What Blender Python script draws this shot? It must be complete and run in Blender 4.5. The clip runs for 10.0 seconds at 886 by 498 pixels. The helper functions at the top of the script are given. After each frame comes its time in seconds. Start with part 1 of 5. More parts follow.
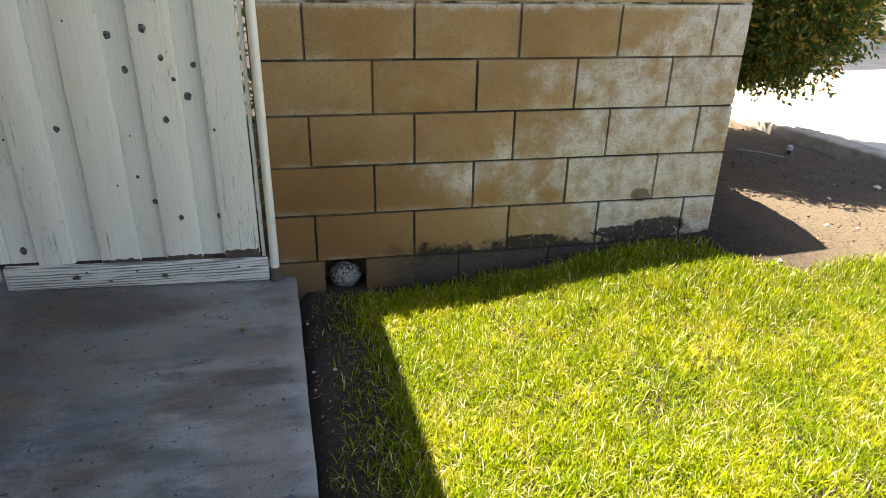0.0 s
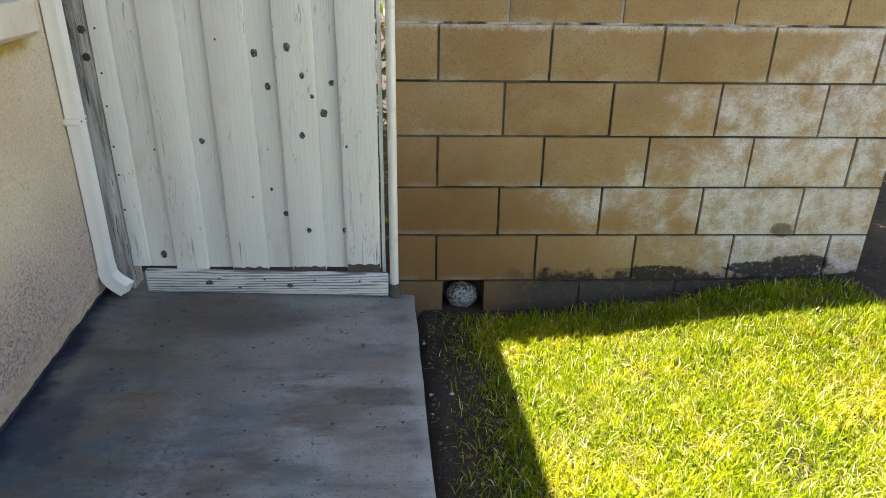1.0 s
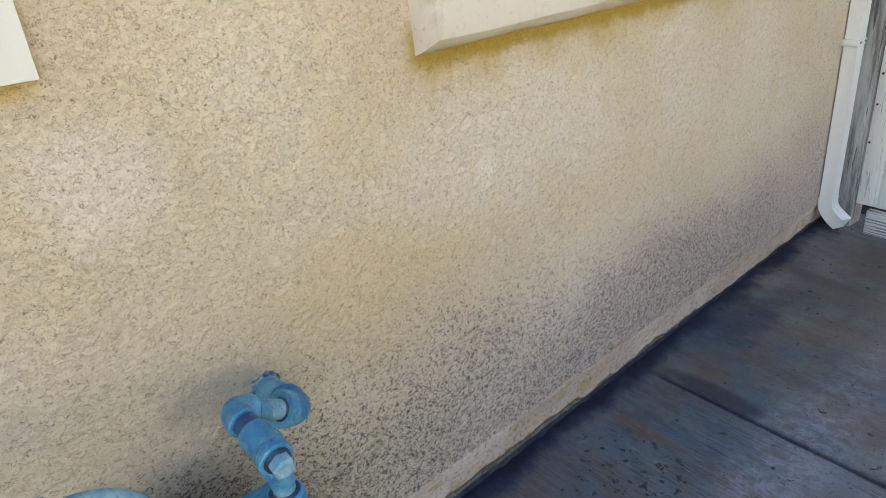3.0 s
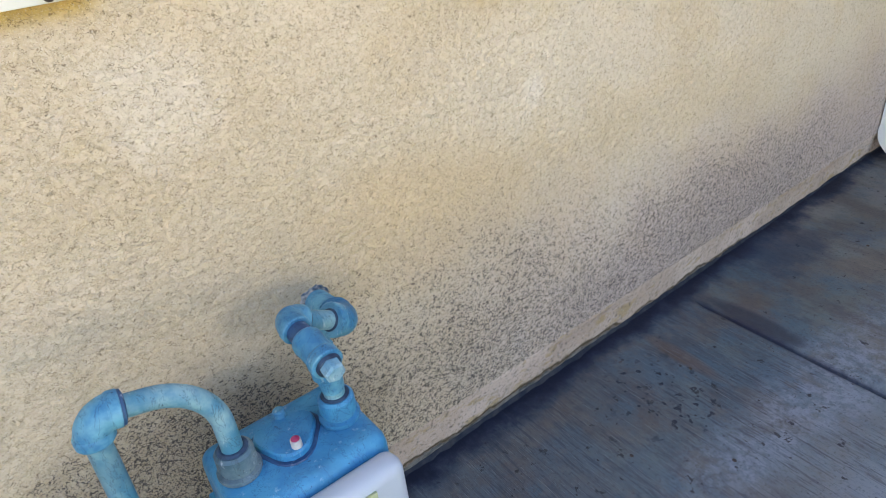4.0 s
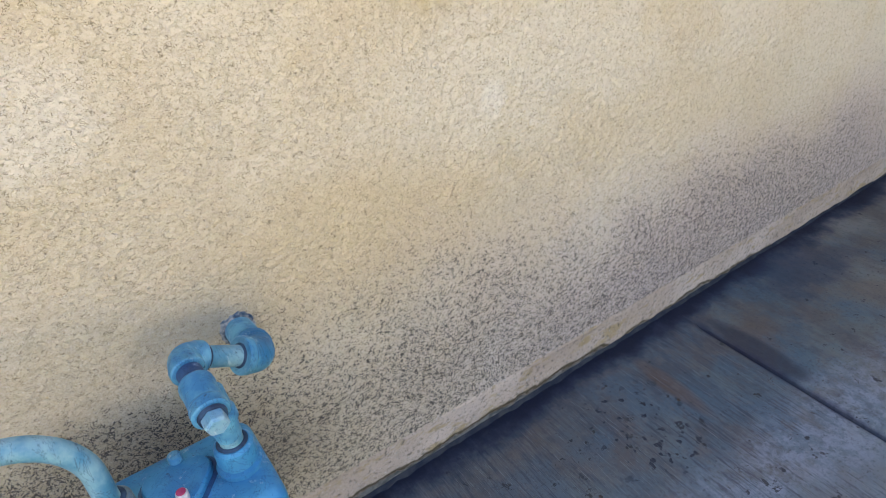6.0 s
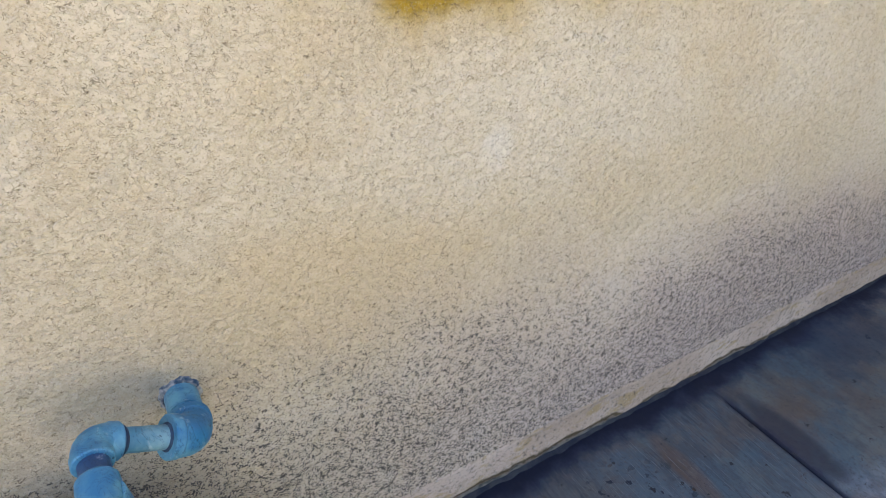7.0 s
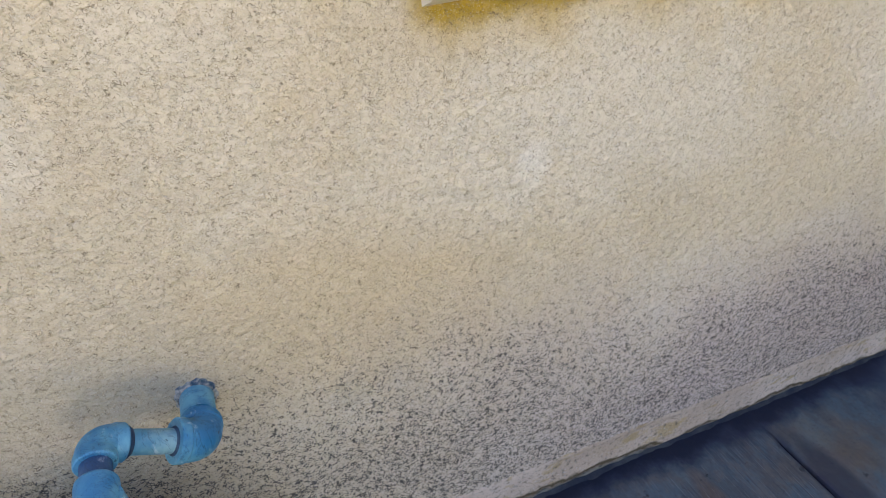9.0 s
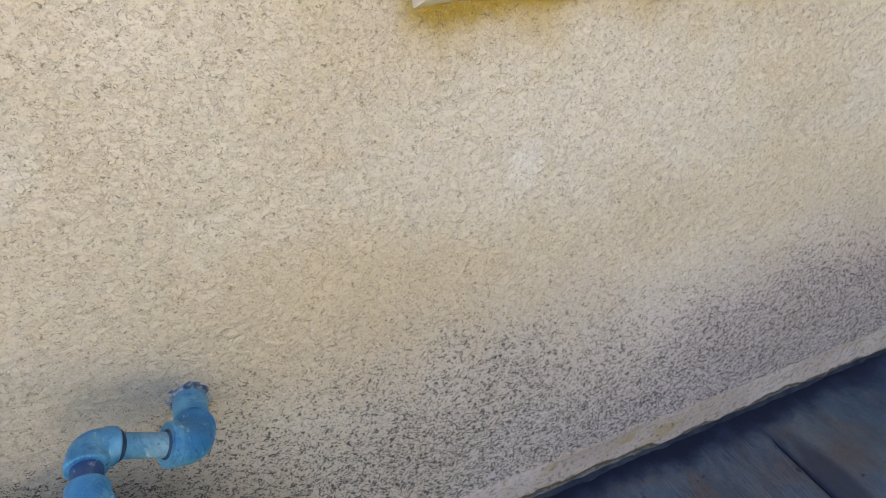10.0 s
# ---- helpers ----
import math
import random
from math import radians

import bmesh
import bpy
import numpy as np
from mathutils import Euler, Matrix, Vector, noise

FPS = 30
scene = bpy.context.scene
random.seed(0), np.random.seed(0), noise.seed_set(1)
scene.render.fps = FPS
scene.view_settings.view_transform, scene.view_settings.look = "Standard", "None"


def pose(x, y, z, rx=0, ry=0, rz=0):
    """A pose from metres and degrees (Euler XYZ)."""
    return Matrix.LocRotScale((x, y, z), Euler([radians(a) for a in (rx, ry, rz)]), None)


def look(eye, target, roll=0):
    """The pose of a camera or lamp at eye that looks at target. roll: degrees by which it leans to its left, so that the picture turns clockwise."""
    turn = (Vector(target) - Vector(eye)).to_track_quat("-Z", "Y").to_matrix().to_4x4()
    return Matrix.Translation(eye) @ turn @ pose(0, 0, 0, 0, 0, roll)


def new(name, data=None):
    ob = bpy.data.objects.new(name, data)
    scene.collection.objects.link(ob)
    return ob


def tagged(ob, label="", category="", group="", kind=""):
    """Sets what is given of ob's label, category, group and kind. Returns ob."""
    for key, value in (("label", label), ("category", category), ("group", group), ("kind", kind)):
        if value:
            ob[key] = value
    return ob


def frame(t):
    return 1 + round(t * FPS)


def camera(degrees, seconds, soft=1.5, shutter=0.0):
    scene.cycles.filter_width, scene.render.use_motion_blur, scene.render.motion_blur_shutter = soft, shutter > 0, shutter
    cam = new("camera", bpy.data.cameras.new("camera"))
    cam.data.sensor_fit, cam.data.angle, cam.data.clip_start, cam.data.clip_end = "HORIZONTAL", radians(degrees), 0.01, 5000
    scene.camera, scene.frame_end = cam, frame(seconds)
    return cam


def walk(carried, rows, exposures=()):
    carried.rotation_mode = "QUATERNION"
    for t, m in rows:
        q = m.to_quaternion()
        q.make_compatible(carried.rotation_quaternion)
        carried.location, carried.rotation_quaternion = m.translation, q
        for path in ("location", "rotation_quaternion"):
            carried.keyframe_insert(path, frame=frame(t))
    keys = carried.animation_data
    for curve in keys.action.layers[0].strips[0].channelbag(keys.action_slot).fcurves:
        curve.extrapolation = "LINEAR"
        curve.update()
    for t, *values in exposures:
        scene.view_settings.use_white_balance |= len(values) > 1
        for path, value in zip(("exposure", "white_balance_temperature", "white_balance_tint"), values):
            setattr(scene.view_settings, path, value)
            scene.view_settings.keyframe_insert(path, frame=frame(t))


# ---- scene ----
cam = camera(67.5, 10.0, 0.55)
PATH = [
    (0, (-0.021, 0.661, 1.269), (0.43, 2.423, 0.437), 1.2),
    (0.5, (-0.09, 0.695, 1.279), (0.326, 2.464, 0.445), 1.5),
    (1, (-0.118, 0.745, 1.298), (0.057, 2.565, 0.487), 0.9),
    (1.5, (-0.071, 0.788, 1.299), (-0.325, 2.605, 0.503), -0.1),
    (1.6, (-0.094, 0.771, 1.282), (-0.53, 2.56, 0.5), -0.8),
    (1.7, (-0.121, 0.755, 1.263), (-0.749, 2.496, 0.502), -2.0),
    (1.8, (-0.156, 0.753, 1.208), (-0.934, 2.442, 0.47), -2.2),
    (1.9, (-0.181, 0.75, 1.221), (-1.099, 2.361, 0.471), -2.2),
    (2, (-0.205, 0.734, 1.208), (-1.235, 2.289, 0.486), -2.9),
    (2.1, (-0.231, 0.713, 1.205), (-1.345, 2.215, 0.497), -3.2),
    (2.5, (-0.265, 0.654, 1.197), (-1.597, 1.963, 0.482), -4.2),
    (3, (-0.279, 0.576, 1.189), (-1.709, 1.692, 0.347), -5.6),
    (3.2, (-0.278, 0.549, 1.18), (-1.727, 1.59, 0.278), -6.3),
    (4.3, (-0.262, 0.564, 1.185), (-1.694, 1.511, 0.159), -6.7),
    (4.5, (-0.263, 0.577, 1.185), (-1.691, 1.523, 0.153), -6.7),
    (5, (-0.253, 0.613, 1.19), (-1.671, 1.561, 0.144), -6.4),
    (5.2, (-0.242, 0.624, 1.173), (-1.668, 1.586, 0.151), -7.2),
    (6.3, (-0.308, 0.838, 1.175), (-1.815, 1.616, 0.116), -6.6),
    (6.5, (-0.339, 0.878, 1.181), (-1.854, 1.642, 0.123), -6.0),
    (7, (-0.384, 0.938, 1.179), (-1.935, 1.648, 0.134), -5.2),
    (7.5, (-0.402, 0.964, 1.183), (-2.012, 1.545, 0.148), -5.2),
    (8, (-0.409, 0.989, 1.176), (-2.032, 1.518, 0.134), -5.1),
    (8.5, (-0.407, 1.001, 1.179), (-2.03, 1.527, 0.135), -5.1),
    (9, (-0.406, 1.008, 1.183), (-2.027, 1.534, 0.137), -5.1),
    (9.5, (-0.401, 1.012, 1.182), (-2.026, 1.541, 0.142), -5.2),
    (10, (-0.404, 1.015, 1.18), (-2.028, 1.547, 0.141), -5.3),
]
EXPOSURES = [(0.0, 2.47, 7600, 12), (1.0, 2.74, 7400, 13), (1.8, 3.06, 7500, 14), (2.6, 2.93, 7500, 15), (3.4, 3.15, 7400, 16), (4.5, 3.33, 7300, 17), (6.5, 3.26, 7300, 18), (8.0, 3.10, 7050, 19), (10.0, 3.08, 7000, 19)]
walk(cam, [(t, look(eye, target, roll)) for t, eye, target, roll in PATH], EXPOSURES)

# ---- world, sun ----
SUN_PER_M = Vector((0.36, -0.23, -1.0))       # shadow shift for each metre of height
world = bpy.data.worlds.new("sky")
scene.world = world
world.use_nodes = True
wt = world.node_tree
sky = wt.nodes.new("ShaderNodeTexSky")
sky.sky_type, sky.sun_disc = "NISHITA", False
sky.sun_elevation = math.atan2(1.0, math.hypot(0.36, 0.23))
sky.sun_rotation = math.atan2(-0.36, 0.23)
wt.nodes["Background"].inputs["Strength"].default_value = 0.066
wt.links.new(sky.outputs[0], wt.nodes["Background"].inputs["Color"])
sun_data = bpy.data.lights.new("sun", "SUN")
sun_data.energy, sun_data.angle, sun_data.color = 5.0, radians(0.55), (1.0, 0.95, 0.86)
sun = new("sun", sun_data)
sun.matrix_world = look(-SUN_PER_M * 20, (0, 0, 0))

# frames of reference: the house wall (out, along, up) and the block wall (along, back, up)
HOUSE = pose(-1.176, 1.05, 0, 0, 0, 1.3)
WALL = pose(-0.1, 3.2, 0, 0, 0, -3)


# ---- materials ----
class Mat:
    """A small builder of node materials."""

    def __init__(self, name, rough=0.8, metal=0.0):
        self.m = bpy.data.materials.new(name)
        self.m.use_nodes = True
        self.t = self.m.node_tree
        self.b = self.t.nodes["Principled BSDF"]
        self.b.inputs["Roughness"].default_value = rough
        self.b.inputs["Metallic"].default_value = metal
        self.tc = self.t.nodes.new("ShaderNodeTexCoord")
        self.bumps = None

    def link(self, a, b):
        self.t.links.new(a, b)

    def put(self, socket, v):
        if hasattr(v, "is_output"):
            self.link(v, socket)
        elif isinstance(v, tuple) and len(v) == 3:
            socket.default_value = (*v, 1.0)
        else:
            socket.default_value = v

    def coords(self, scale=(1, 1, 1), world_space=False, turn=0.0):
        n = self.t.nodes.new("ShaderNodeMapping")
        n.inputs["Scale"].default_value = scale
        n.inputs["Rotation"].default_value = (0, 0, turn)
        if world_space:
            src = self.t.nodes.new("ShaderNodeNewGeometry").outputs["Position"]
        else:
            src = self.tc.outputs["Object"]
        self.link(src, n.inputs["Vector"])
        return n.outputs[0]

    def noise(self, scale, detail=4.0, rough=0.55, co=None, dist=0.0):
        n = self.t.nodes.new("ShaderNodeTexNoise")
        n.inputs["Scale"].default_value, n.inputs["Detail"].default_value = scale, detail
        n.inputs["Roughness"].default_value, n.inputs["Distortion"].default_value = rough, dist
        self.link(co or self.tc.outputs["Object"], n.inputs["Vector"])
        return n.outputs["Fac"]

    def voronoi(self, scale, co=None, feature="F1"):
        n = self.t.nodes.new("ShaderNodeTexVoronoi")
        n.feature = feature
        n.inputs["Scale"].default_value = scale
        self.link(co or self.tc.outputs["Object"], n.inputs["Vector"])
        return n.outputs["Distance"]

    def wave(self, scale, dist, co, detail=2.0, dscale=1.0, direction="X"):
        n = self.t.nodes.new("ShaderNodeTexWave")
        n.bands_direction = direction
        n.inputs["Scale"].default_value, n.inputs["Distortion"].default_value = scale, dist
        n.inputs["Detail"].default_value, n.inputs["Detail Scale"].default_value = detail, dscale
        self.link(co, n.inputs["Vector"])
        return n.outputs["Fac"]

    def axis(self, name, co=None):
        n = self.t.nodes.new("ShaderNodeSeparateXYZ")
        self.link(co or self.tc.outputs["Object"], n.inputs[0])
        return n.outputs[name]

    def ramp(self, v, lo, hi, a=0.0, b=1.0):
        n = self.t.nodes.new("ShaderNodeMapRange")
        n.interpolation_type = "SMOOTHSTEP"
        for i, x in enumerate((lo, hi, a, b)):
            n.inputs[1 + i].default_value = x
        self.link(v, n.inputs[0])
        return n.outputs[0]

    def math(self, op, a, b=0.0):
        n = self.t.nodes.new("ShaderNodeMath")
        n.operation = op
        self.put(n.inputs[0], a)
        self.put(n.inputs[1], b)
        return n.outputs[0]

    def mix(self, fac, a, b, mode="MIX"):
        n = self.t.nodes.new("ShaderNodeMix")
        n.data_type, n.blend_type = "RGBA", mode
        self.put(n.inputs[0], fac)
        self.put(n.inputs[6], a)
        self.put(n.inputs[7], b)
        return n.outputs[2]

    def random(self):
        return self.t.nodes.new("ShaderNodeObjectInfo").outputs["Random"]

    def island(self):
        return self.t.nodes.new("ShaderNodeNewGeometry").outputs["Random Per Island"]

    def bump(self, h, strength=0.5, dist=0.01):
        n = self.t.nodes.new("ShaderNodeBump")
        n.inputs["Strength"].default_value, n.inputs["Distance"].default_value = strength, dist
        self.link(h, n.inputs["Height"])
        if self.bumps:
            self.link(self.bumps, n.inputs["Normal"])
        self.bumps = n.outputs[0]
        self.link(self.bumps, self.b.inputs["Normal"])

    def colour(self, c):
        self.put(self.b.inputs["Base Color"], c)

    def rough(self, v):
        self.put(self.b.inputs["Roughness"], v)


def stucco_mat():
    k = Mat("stucco", 0.9)
    z, v = k.axis("Z"), k.axis("Y")

    def patch(pv, pz, sv, sz, lo=1.3, hi=0.3, rag=1.0):
        a = k.math("POWER", k.math("MULTIPLY", k.math("SUBTRACT", v, pv), 1 / sv), 2.0)
        d = k.math("POWER", k.math("MULTIPLY", k.math("SUBTRACT", z, pz), 1 / sz), 2.0)
        n = k.math("MULTIPLY", k.math("SUBTRACT", k.noise(9, 5, 0.65), 0.5), rag)
        return k.ramp(k.math("ADD", k.math("ADD", a, d), n), lo, hi)

    big, mid = k.noise(2.2, 3), k.noise(9, 4)
    c = k.mix(k.ramp(big, 0.35, 0.68), (0.60, 0.480, 0.330), (0.665, 0.56, 0.42))
    c = k.mix(k.ramp(mid, 0.52, 0.72, 0, 0.35), c, (0.59, 0.44, 0.25))
    c = k.mix(k.ramp(k.noise(26, 4, 0.65), 0.50, 0.70, 0, 0.28), c, (0.56, 0.42, 0.26))
    c = k.mix(k.math("MULTIPLY", patch(0.05, 0.62, 0.28, 0.15, 1.5, 0.0, 2.4), 0.42), c, (0.59, 0.42, 0.225))
    c = k.mix(k.math("MULTIPLY", patch(0.85, 0.62, 0.30, 0.10), 0.30), c, (0.60, 0.45, 0.27))
    # darker left side: fall-off of light across the wall, put into the colour
    c = k.mix(k.math("MULTIPLY", patch(-0.42, 0.72, 0.36, 0.45, 1.4, 0.1), 0.30), c, (0.52, 0.415, 0.285))
    # pale wiped patches
    c = k.mix(k.math("MULTIPLY", patch(0.42, 0.82, 0.36, 0.15, 1.5, 0.0, 2.4), 0.40), c, (0.74, 0.66, 0.54))
    c = k.mix(k.math("MULTIPLY", patch(-0.33, 0.95, 0.11, 0.09, 1.4, 0.0, 2.6), 0.50), c, (0.74, 0.655, 0.54))
    c = k.mix(k.math("MULTIPLY", patch(0.36, 0.785, 0.032, 0.038, 1.3, 0.1, 1.6), 0.5), c, (0.76, 0.69, 0.60))
    c = k.mix(k.ramp(k.noise(4.1, 3, co=k.coords((1, 1.3, 0.8))), 0.64, 0.76, 0, 0.4), c, (0.74, 0.67, 0.57))
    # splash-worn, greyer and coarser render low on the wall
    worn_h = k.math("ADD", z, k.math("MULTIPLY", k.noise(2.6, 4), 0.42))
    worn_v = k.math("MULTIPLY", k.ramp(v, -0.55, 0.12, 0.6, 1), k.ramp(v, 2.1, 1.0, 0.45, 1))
    # gritty patch behind the meter, with the meter's shade put into it
    shaded_grit = patch(-0.46, 0.27, 0.38, 0.27, 1.25, 0.25)
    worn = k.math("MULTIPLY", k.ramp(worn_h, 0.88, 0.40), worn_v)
    worn = k.math("MAXIMUM", worn, k.math("MULTIPLY", shaded_grit, 0.95))
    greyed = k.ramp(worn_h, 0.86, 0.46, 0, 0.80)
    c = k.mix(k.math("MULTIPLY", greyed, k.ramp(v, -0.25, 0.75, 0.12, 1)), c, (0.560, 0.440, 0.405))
    # rust-yellow drip line under the window surround and below the meter panel
    along = k.math("MULTIPLY", k.math("MULTIPLY", k.ramp(v, 0.175, 0.225), k.ramp(v, 2.02, 1.9)), k.ramp(z, 1.085, 1.045))
    level = k.math("SUBTRACT", z, k.math("MULTIPLY", k.math("SUBTRACT", v, 0.213), 0.0131))
    drop = k.math("ADD", level, k.math("MULTIPLY", k.math("SUBTRACT", k.noise(6, 5, 0.6, k.coords((1, 1, 0.35))), 0.5), 0.22))
    line = k.math("MULTIPLY", k.ramp(drop, 0.930, 1.020), along)
    core = k.math("MULTIPLY", k.ramp(k.math("ADD", level, k.math("MULTIPLY", k.math("SUBTRACT", k.noise(16, 4, 0.6), 0.5), 0.05)), 0.978, 1.008), along)
    c = k.mix(k.math("MULTIPLY", line, 0.66), c, (0.47, 0.310, 0.085))
    c = k.mix(k.math("MULTIPLY", core, 0.95), c, (0.36, 0.215, 0.004))
    under = k.math("MULTIPLY", k.ramp(z, 1.055, 1.082), k.ramp(v, -0.32, -0.37))
    c = k.mix(k.math("MULTIPLY", under, 0.75), c, (0.50, 0.32, 0.05))
    # meter's shade painted over the gritty render; blue-grey patch beside the gas pipe
    c = k.mix(k.math("MULTIPLY", shaded_grit, 0.58), c, (0.225, 0.168, 0.105))
    c = k.mix(k.math("MULTIPLY", patch(-0.245, 0.585, 0.085, 0.045, 1.5, -0.2, 2.2), 0.42), c, (0.20, 0.22, 0.21))
    # lace texture: ragged smeared islands with thin dark crevices, open grit where worn
    co = k.coords((1, 1, 1.18))
    n1 = k.noise(84, 5, 0.66, co, 0.2)
    n2 = k.noise(135, 1.6, 0.5, co, 0.7)
    n3 = k.noise(330, 1.5, 0.5, co, 0.4)
    crease = k.ramp(k.math("ABSOLUTE", k.math("SUBTRACT", n1, 0.440)), 0.004, 0.030, 1, 0)
    crease = k.math("MULTIPLY", crease, k.ramp(k.noise(24, 4, 0.65), 0.38, 0.56))
    crease = k.math("MULTIPLY", crease, k.ramp(k.noise(120, 2, 0.5), 0.42, 0.54))
    thin = k.math("SUBTRACT", k.math("ABSOLUTE", k.math("SUBTRACT", n2, 0.49)), k.ramp(worn, 0, 1, 0.000, 0.028))
    worm = k.math("MULTIPLY", k.ramp(thin, 0.010, 0.034, 1, 0), k.ramp(k.math("ADD", k.noise(85, 2, 0.5, k.coords((1, 1, 1.3)), 0.4), k.ramp(worn, 0, 1, -0.03, 0.09)), 0.49, 0.55))
    pit = k.ramp(k.math("ADD", n3, k.ramp(worn, 0, 1, 0.02, -0.055)), 0.31, 0.36, 1, 0)
    hollow = k.ramp(n1, 0.50, 0.40)
    grain = k.noise(210, 5, 0.72, co)
    # dark colour of hollows and crevices holds both their dirt and their shade
    c = k.mix(k.ramp(grain, 0.48, 0.36, 0, 0.42), c, (0.34, 0.240, 0.130))
    c = k.mix(k.math("MULTIPLY", hollow, 0.12), c, (0.47, 0.345, 0.20))
    c = k.mix(k.math("MULTIPLY", crease, 0.34), c, (0.27, 0.185, 0.085))
    c = k.mix(k.math("MULTIPLY", worm, k.ramp(worn, 0, 0.6, 0.62, 0.92)), c, k.mix(k.ramp(worn, 0, 0.6), (0.125, 0.075, 0.028), (0.042, 0.033, 0.029)))
    c = k.mix(k.math("MULTIPLY", pit, k.ramp(worn, 0, 0.7, 0.45, 0.85)), c, (0.075, 0.058, 0.045))
    c = k.mix(k.ramp(k.noise(520, 2, 0.6, co), 0.58, 0.68, 0, 0.30), c, (0.83, 0.77, 0.68))
    # hairline cracks low on the wall
    for at, top in ((0.12, 0.60), (0.60, 0.36)):
        off = k.math("SUBTRACT", v, k.math("ADD", at, k.math("MULTIPLY", k.math("SUBTRACT", k.noise(9, 6, 0.7, k.coords((0, 0.4, 1))), 0.5), 0.30)))
        hair = k.math("MULTIPLY", k.ramp(k.math("ABSOLUTE", off), 0.0006, 0.0018, 1, 0), k.ramp(z, top, top - 0.08))
        c = k.mix(k.math("MULTIPLY", hair, k.ramp(k.noise(30, 3), 0.44, 0.54)), c, (0.10, 0.075, 0.055))
    k.bump(k.ramp(n1, 0.41, 0.54), 0.55, 0.0030)
    k.bump(k.math("MULTIPLY", k.noise(165, 2, 0.5, co, 0.4), k.ramp(worn, 0, 0.8, 0.3, 1)), 0.7, 0.0060)
    k.bump(grain, 0.45, 0.0014)
    k.bump(n2, 0.35, 0.002)
    k.bump(crease, -0.5, 0.0014)
    k.bump(worm, -0.6, 0.0015)
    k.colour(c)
    return k.m


def trim_mat():
    k = Mat("trim_stucco", 0.88)
    c = k.mix(k.ramp(k.noise(3, 3), 0.35, 0.7), (0.58, 0.505, 0.405), (0.66, 0.60, 0.51))
    c = k.mix(k.ramp(k.noise(24, 5, 0.7), 0.50, 0.68, 0, 0.5), c, (0.47, 0.39, 0.28))
    c = k.mix(k.ramp(k.noise(90, 2), 0.66, 0.72, 0, 0.5), c, (0.42, 0.36, 0.28))
    k.bump(k.noise(70, 4), 0.35, 0.003)
    k.bump(k.noise(12, 3), 0.3, 0.004)
    k.colour(c)
    return k.m


def footing_mat():
    k = Mat("footing", 0.92)
    c = k.mix(k.ramp(k.noise(5, 4), 0.35, 0.7), (0.52, 0.385, 0.295), (0.66, 0.52, 0.43))
    c = k.mix(k.ramp(k.noise(11, 5, 0.7, k.coords((1, 1, 2.5))), 0.52, 0.64, 0, 0.75), c, (0.44, 0.30, 0.13))
    c = k.mix(k.ramp(k.noise(30, 5, 0.72), 0.54, 0.68, 0, 0.55), c, (0.36, 0.275, 0.20))
    c = k.mix(k.ramp(k.noise(95, 4, 0.7), 0.54, 0.64, 0, 0.8), c, (0.13, 0.098, 0.070))
    c = k.mix(k.ramp(k.noise(300, 3, 0.7), 0.58, 0.66, 0, 0.6), c, (0.13, 0.10, 0.075))
    c = k.mix(k.ramp(k.noise(190, 3, 0.6), 0.60, 0.68, 0, 0.5), c, (0.82, 0.76, 0.68))
    # ragged grey-green foot where the coating has come away
    fz = k.math("ADD", k.axis("Z"), k.math("MULTIPLY", k.math("SUBTRACT", k.noise(7, 6, 0.7), 0.5), 0.085))
    low = k.mix(k.ramp(k.noise(40, 5, 0.7), 0.4, 0.6), (0.075, 0.078, 0.070), (0.22, 0.20, 0.17))
    c = k.mix(k.ramp(fz, 0.046, 0.038), c, low)
    c = k.mix(k.math("MULTIPLY", k.ramp(fz, 0.056, 0.048), k.ramp(fz, 0.040, 0.046)), c, (0.10, 0.07, 0.035))
    k.bump(k.ramp(fz, 0.038, 0.046), 0.9, 0.006)
    k.bump(k.noise(40, 5, 0.7), 0.8, 0.010)
    k.bump(k.noise(150, 4, 0.7), 0.6, 0.004)
    k.colour(c)
    return k.m


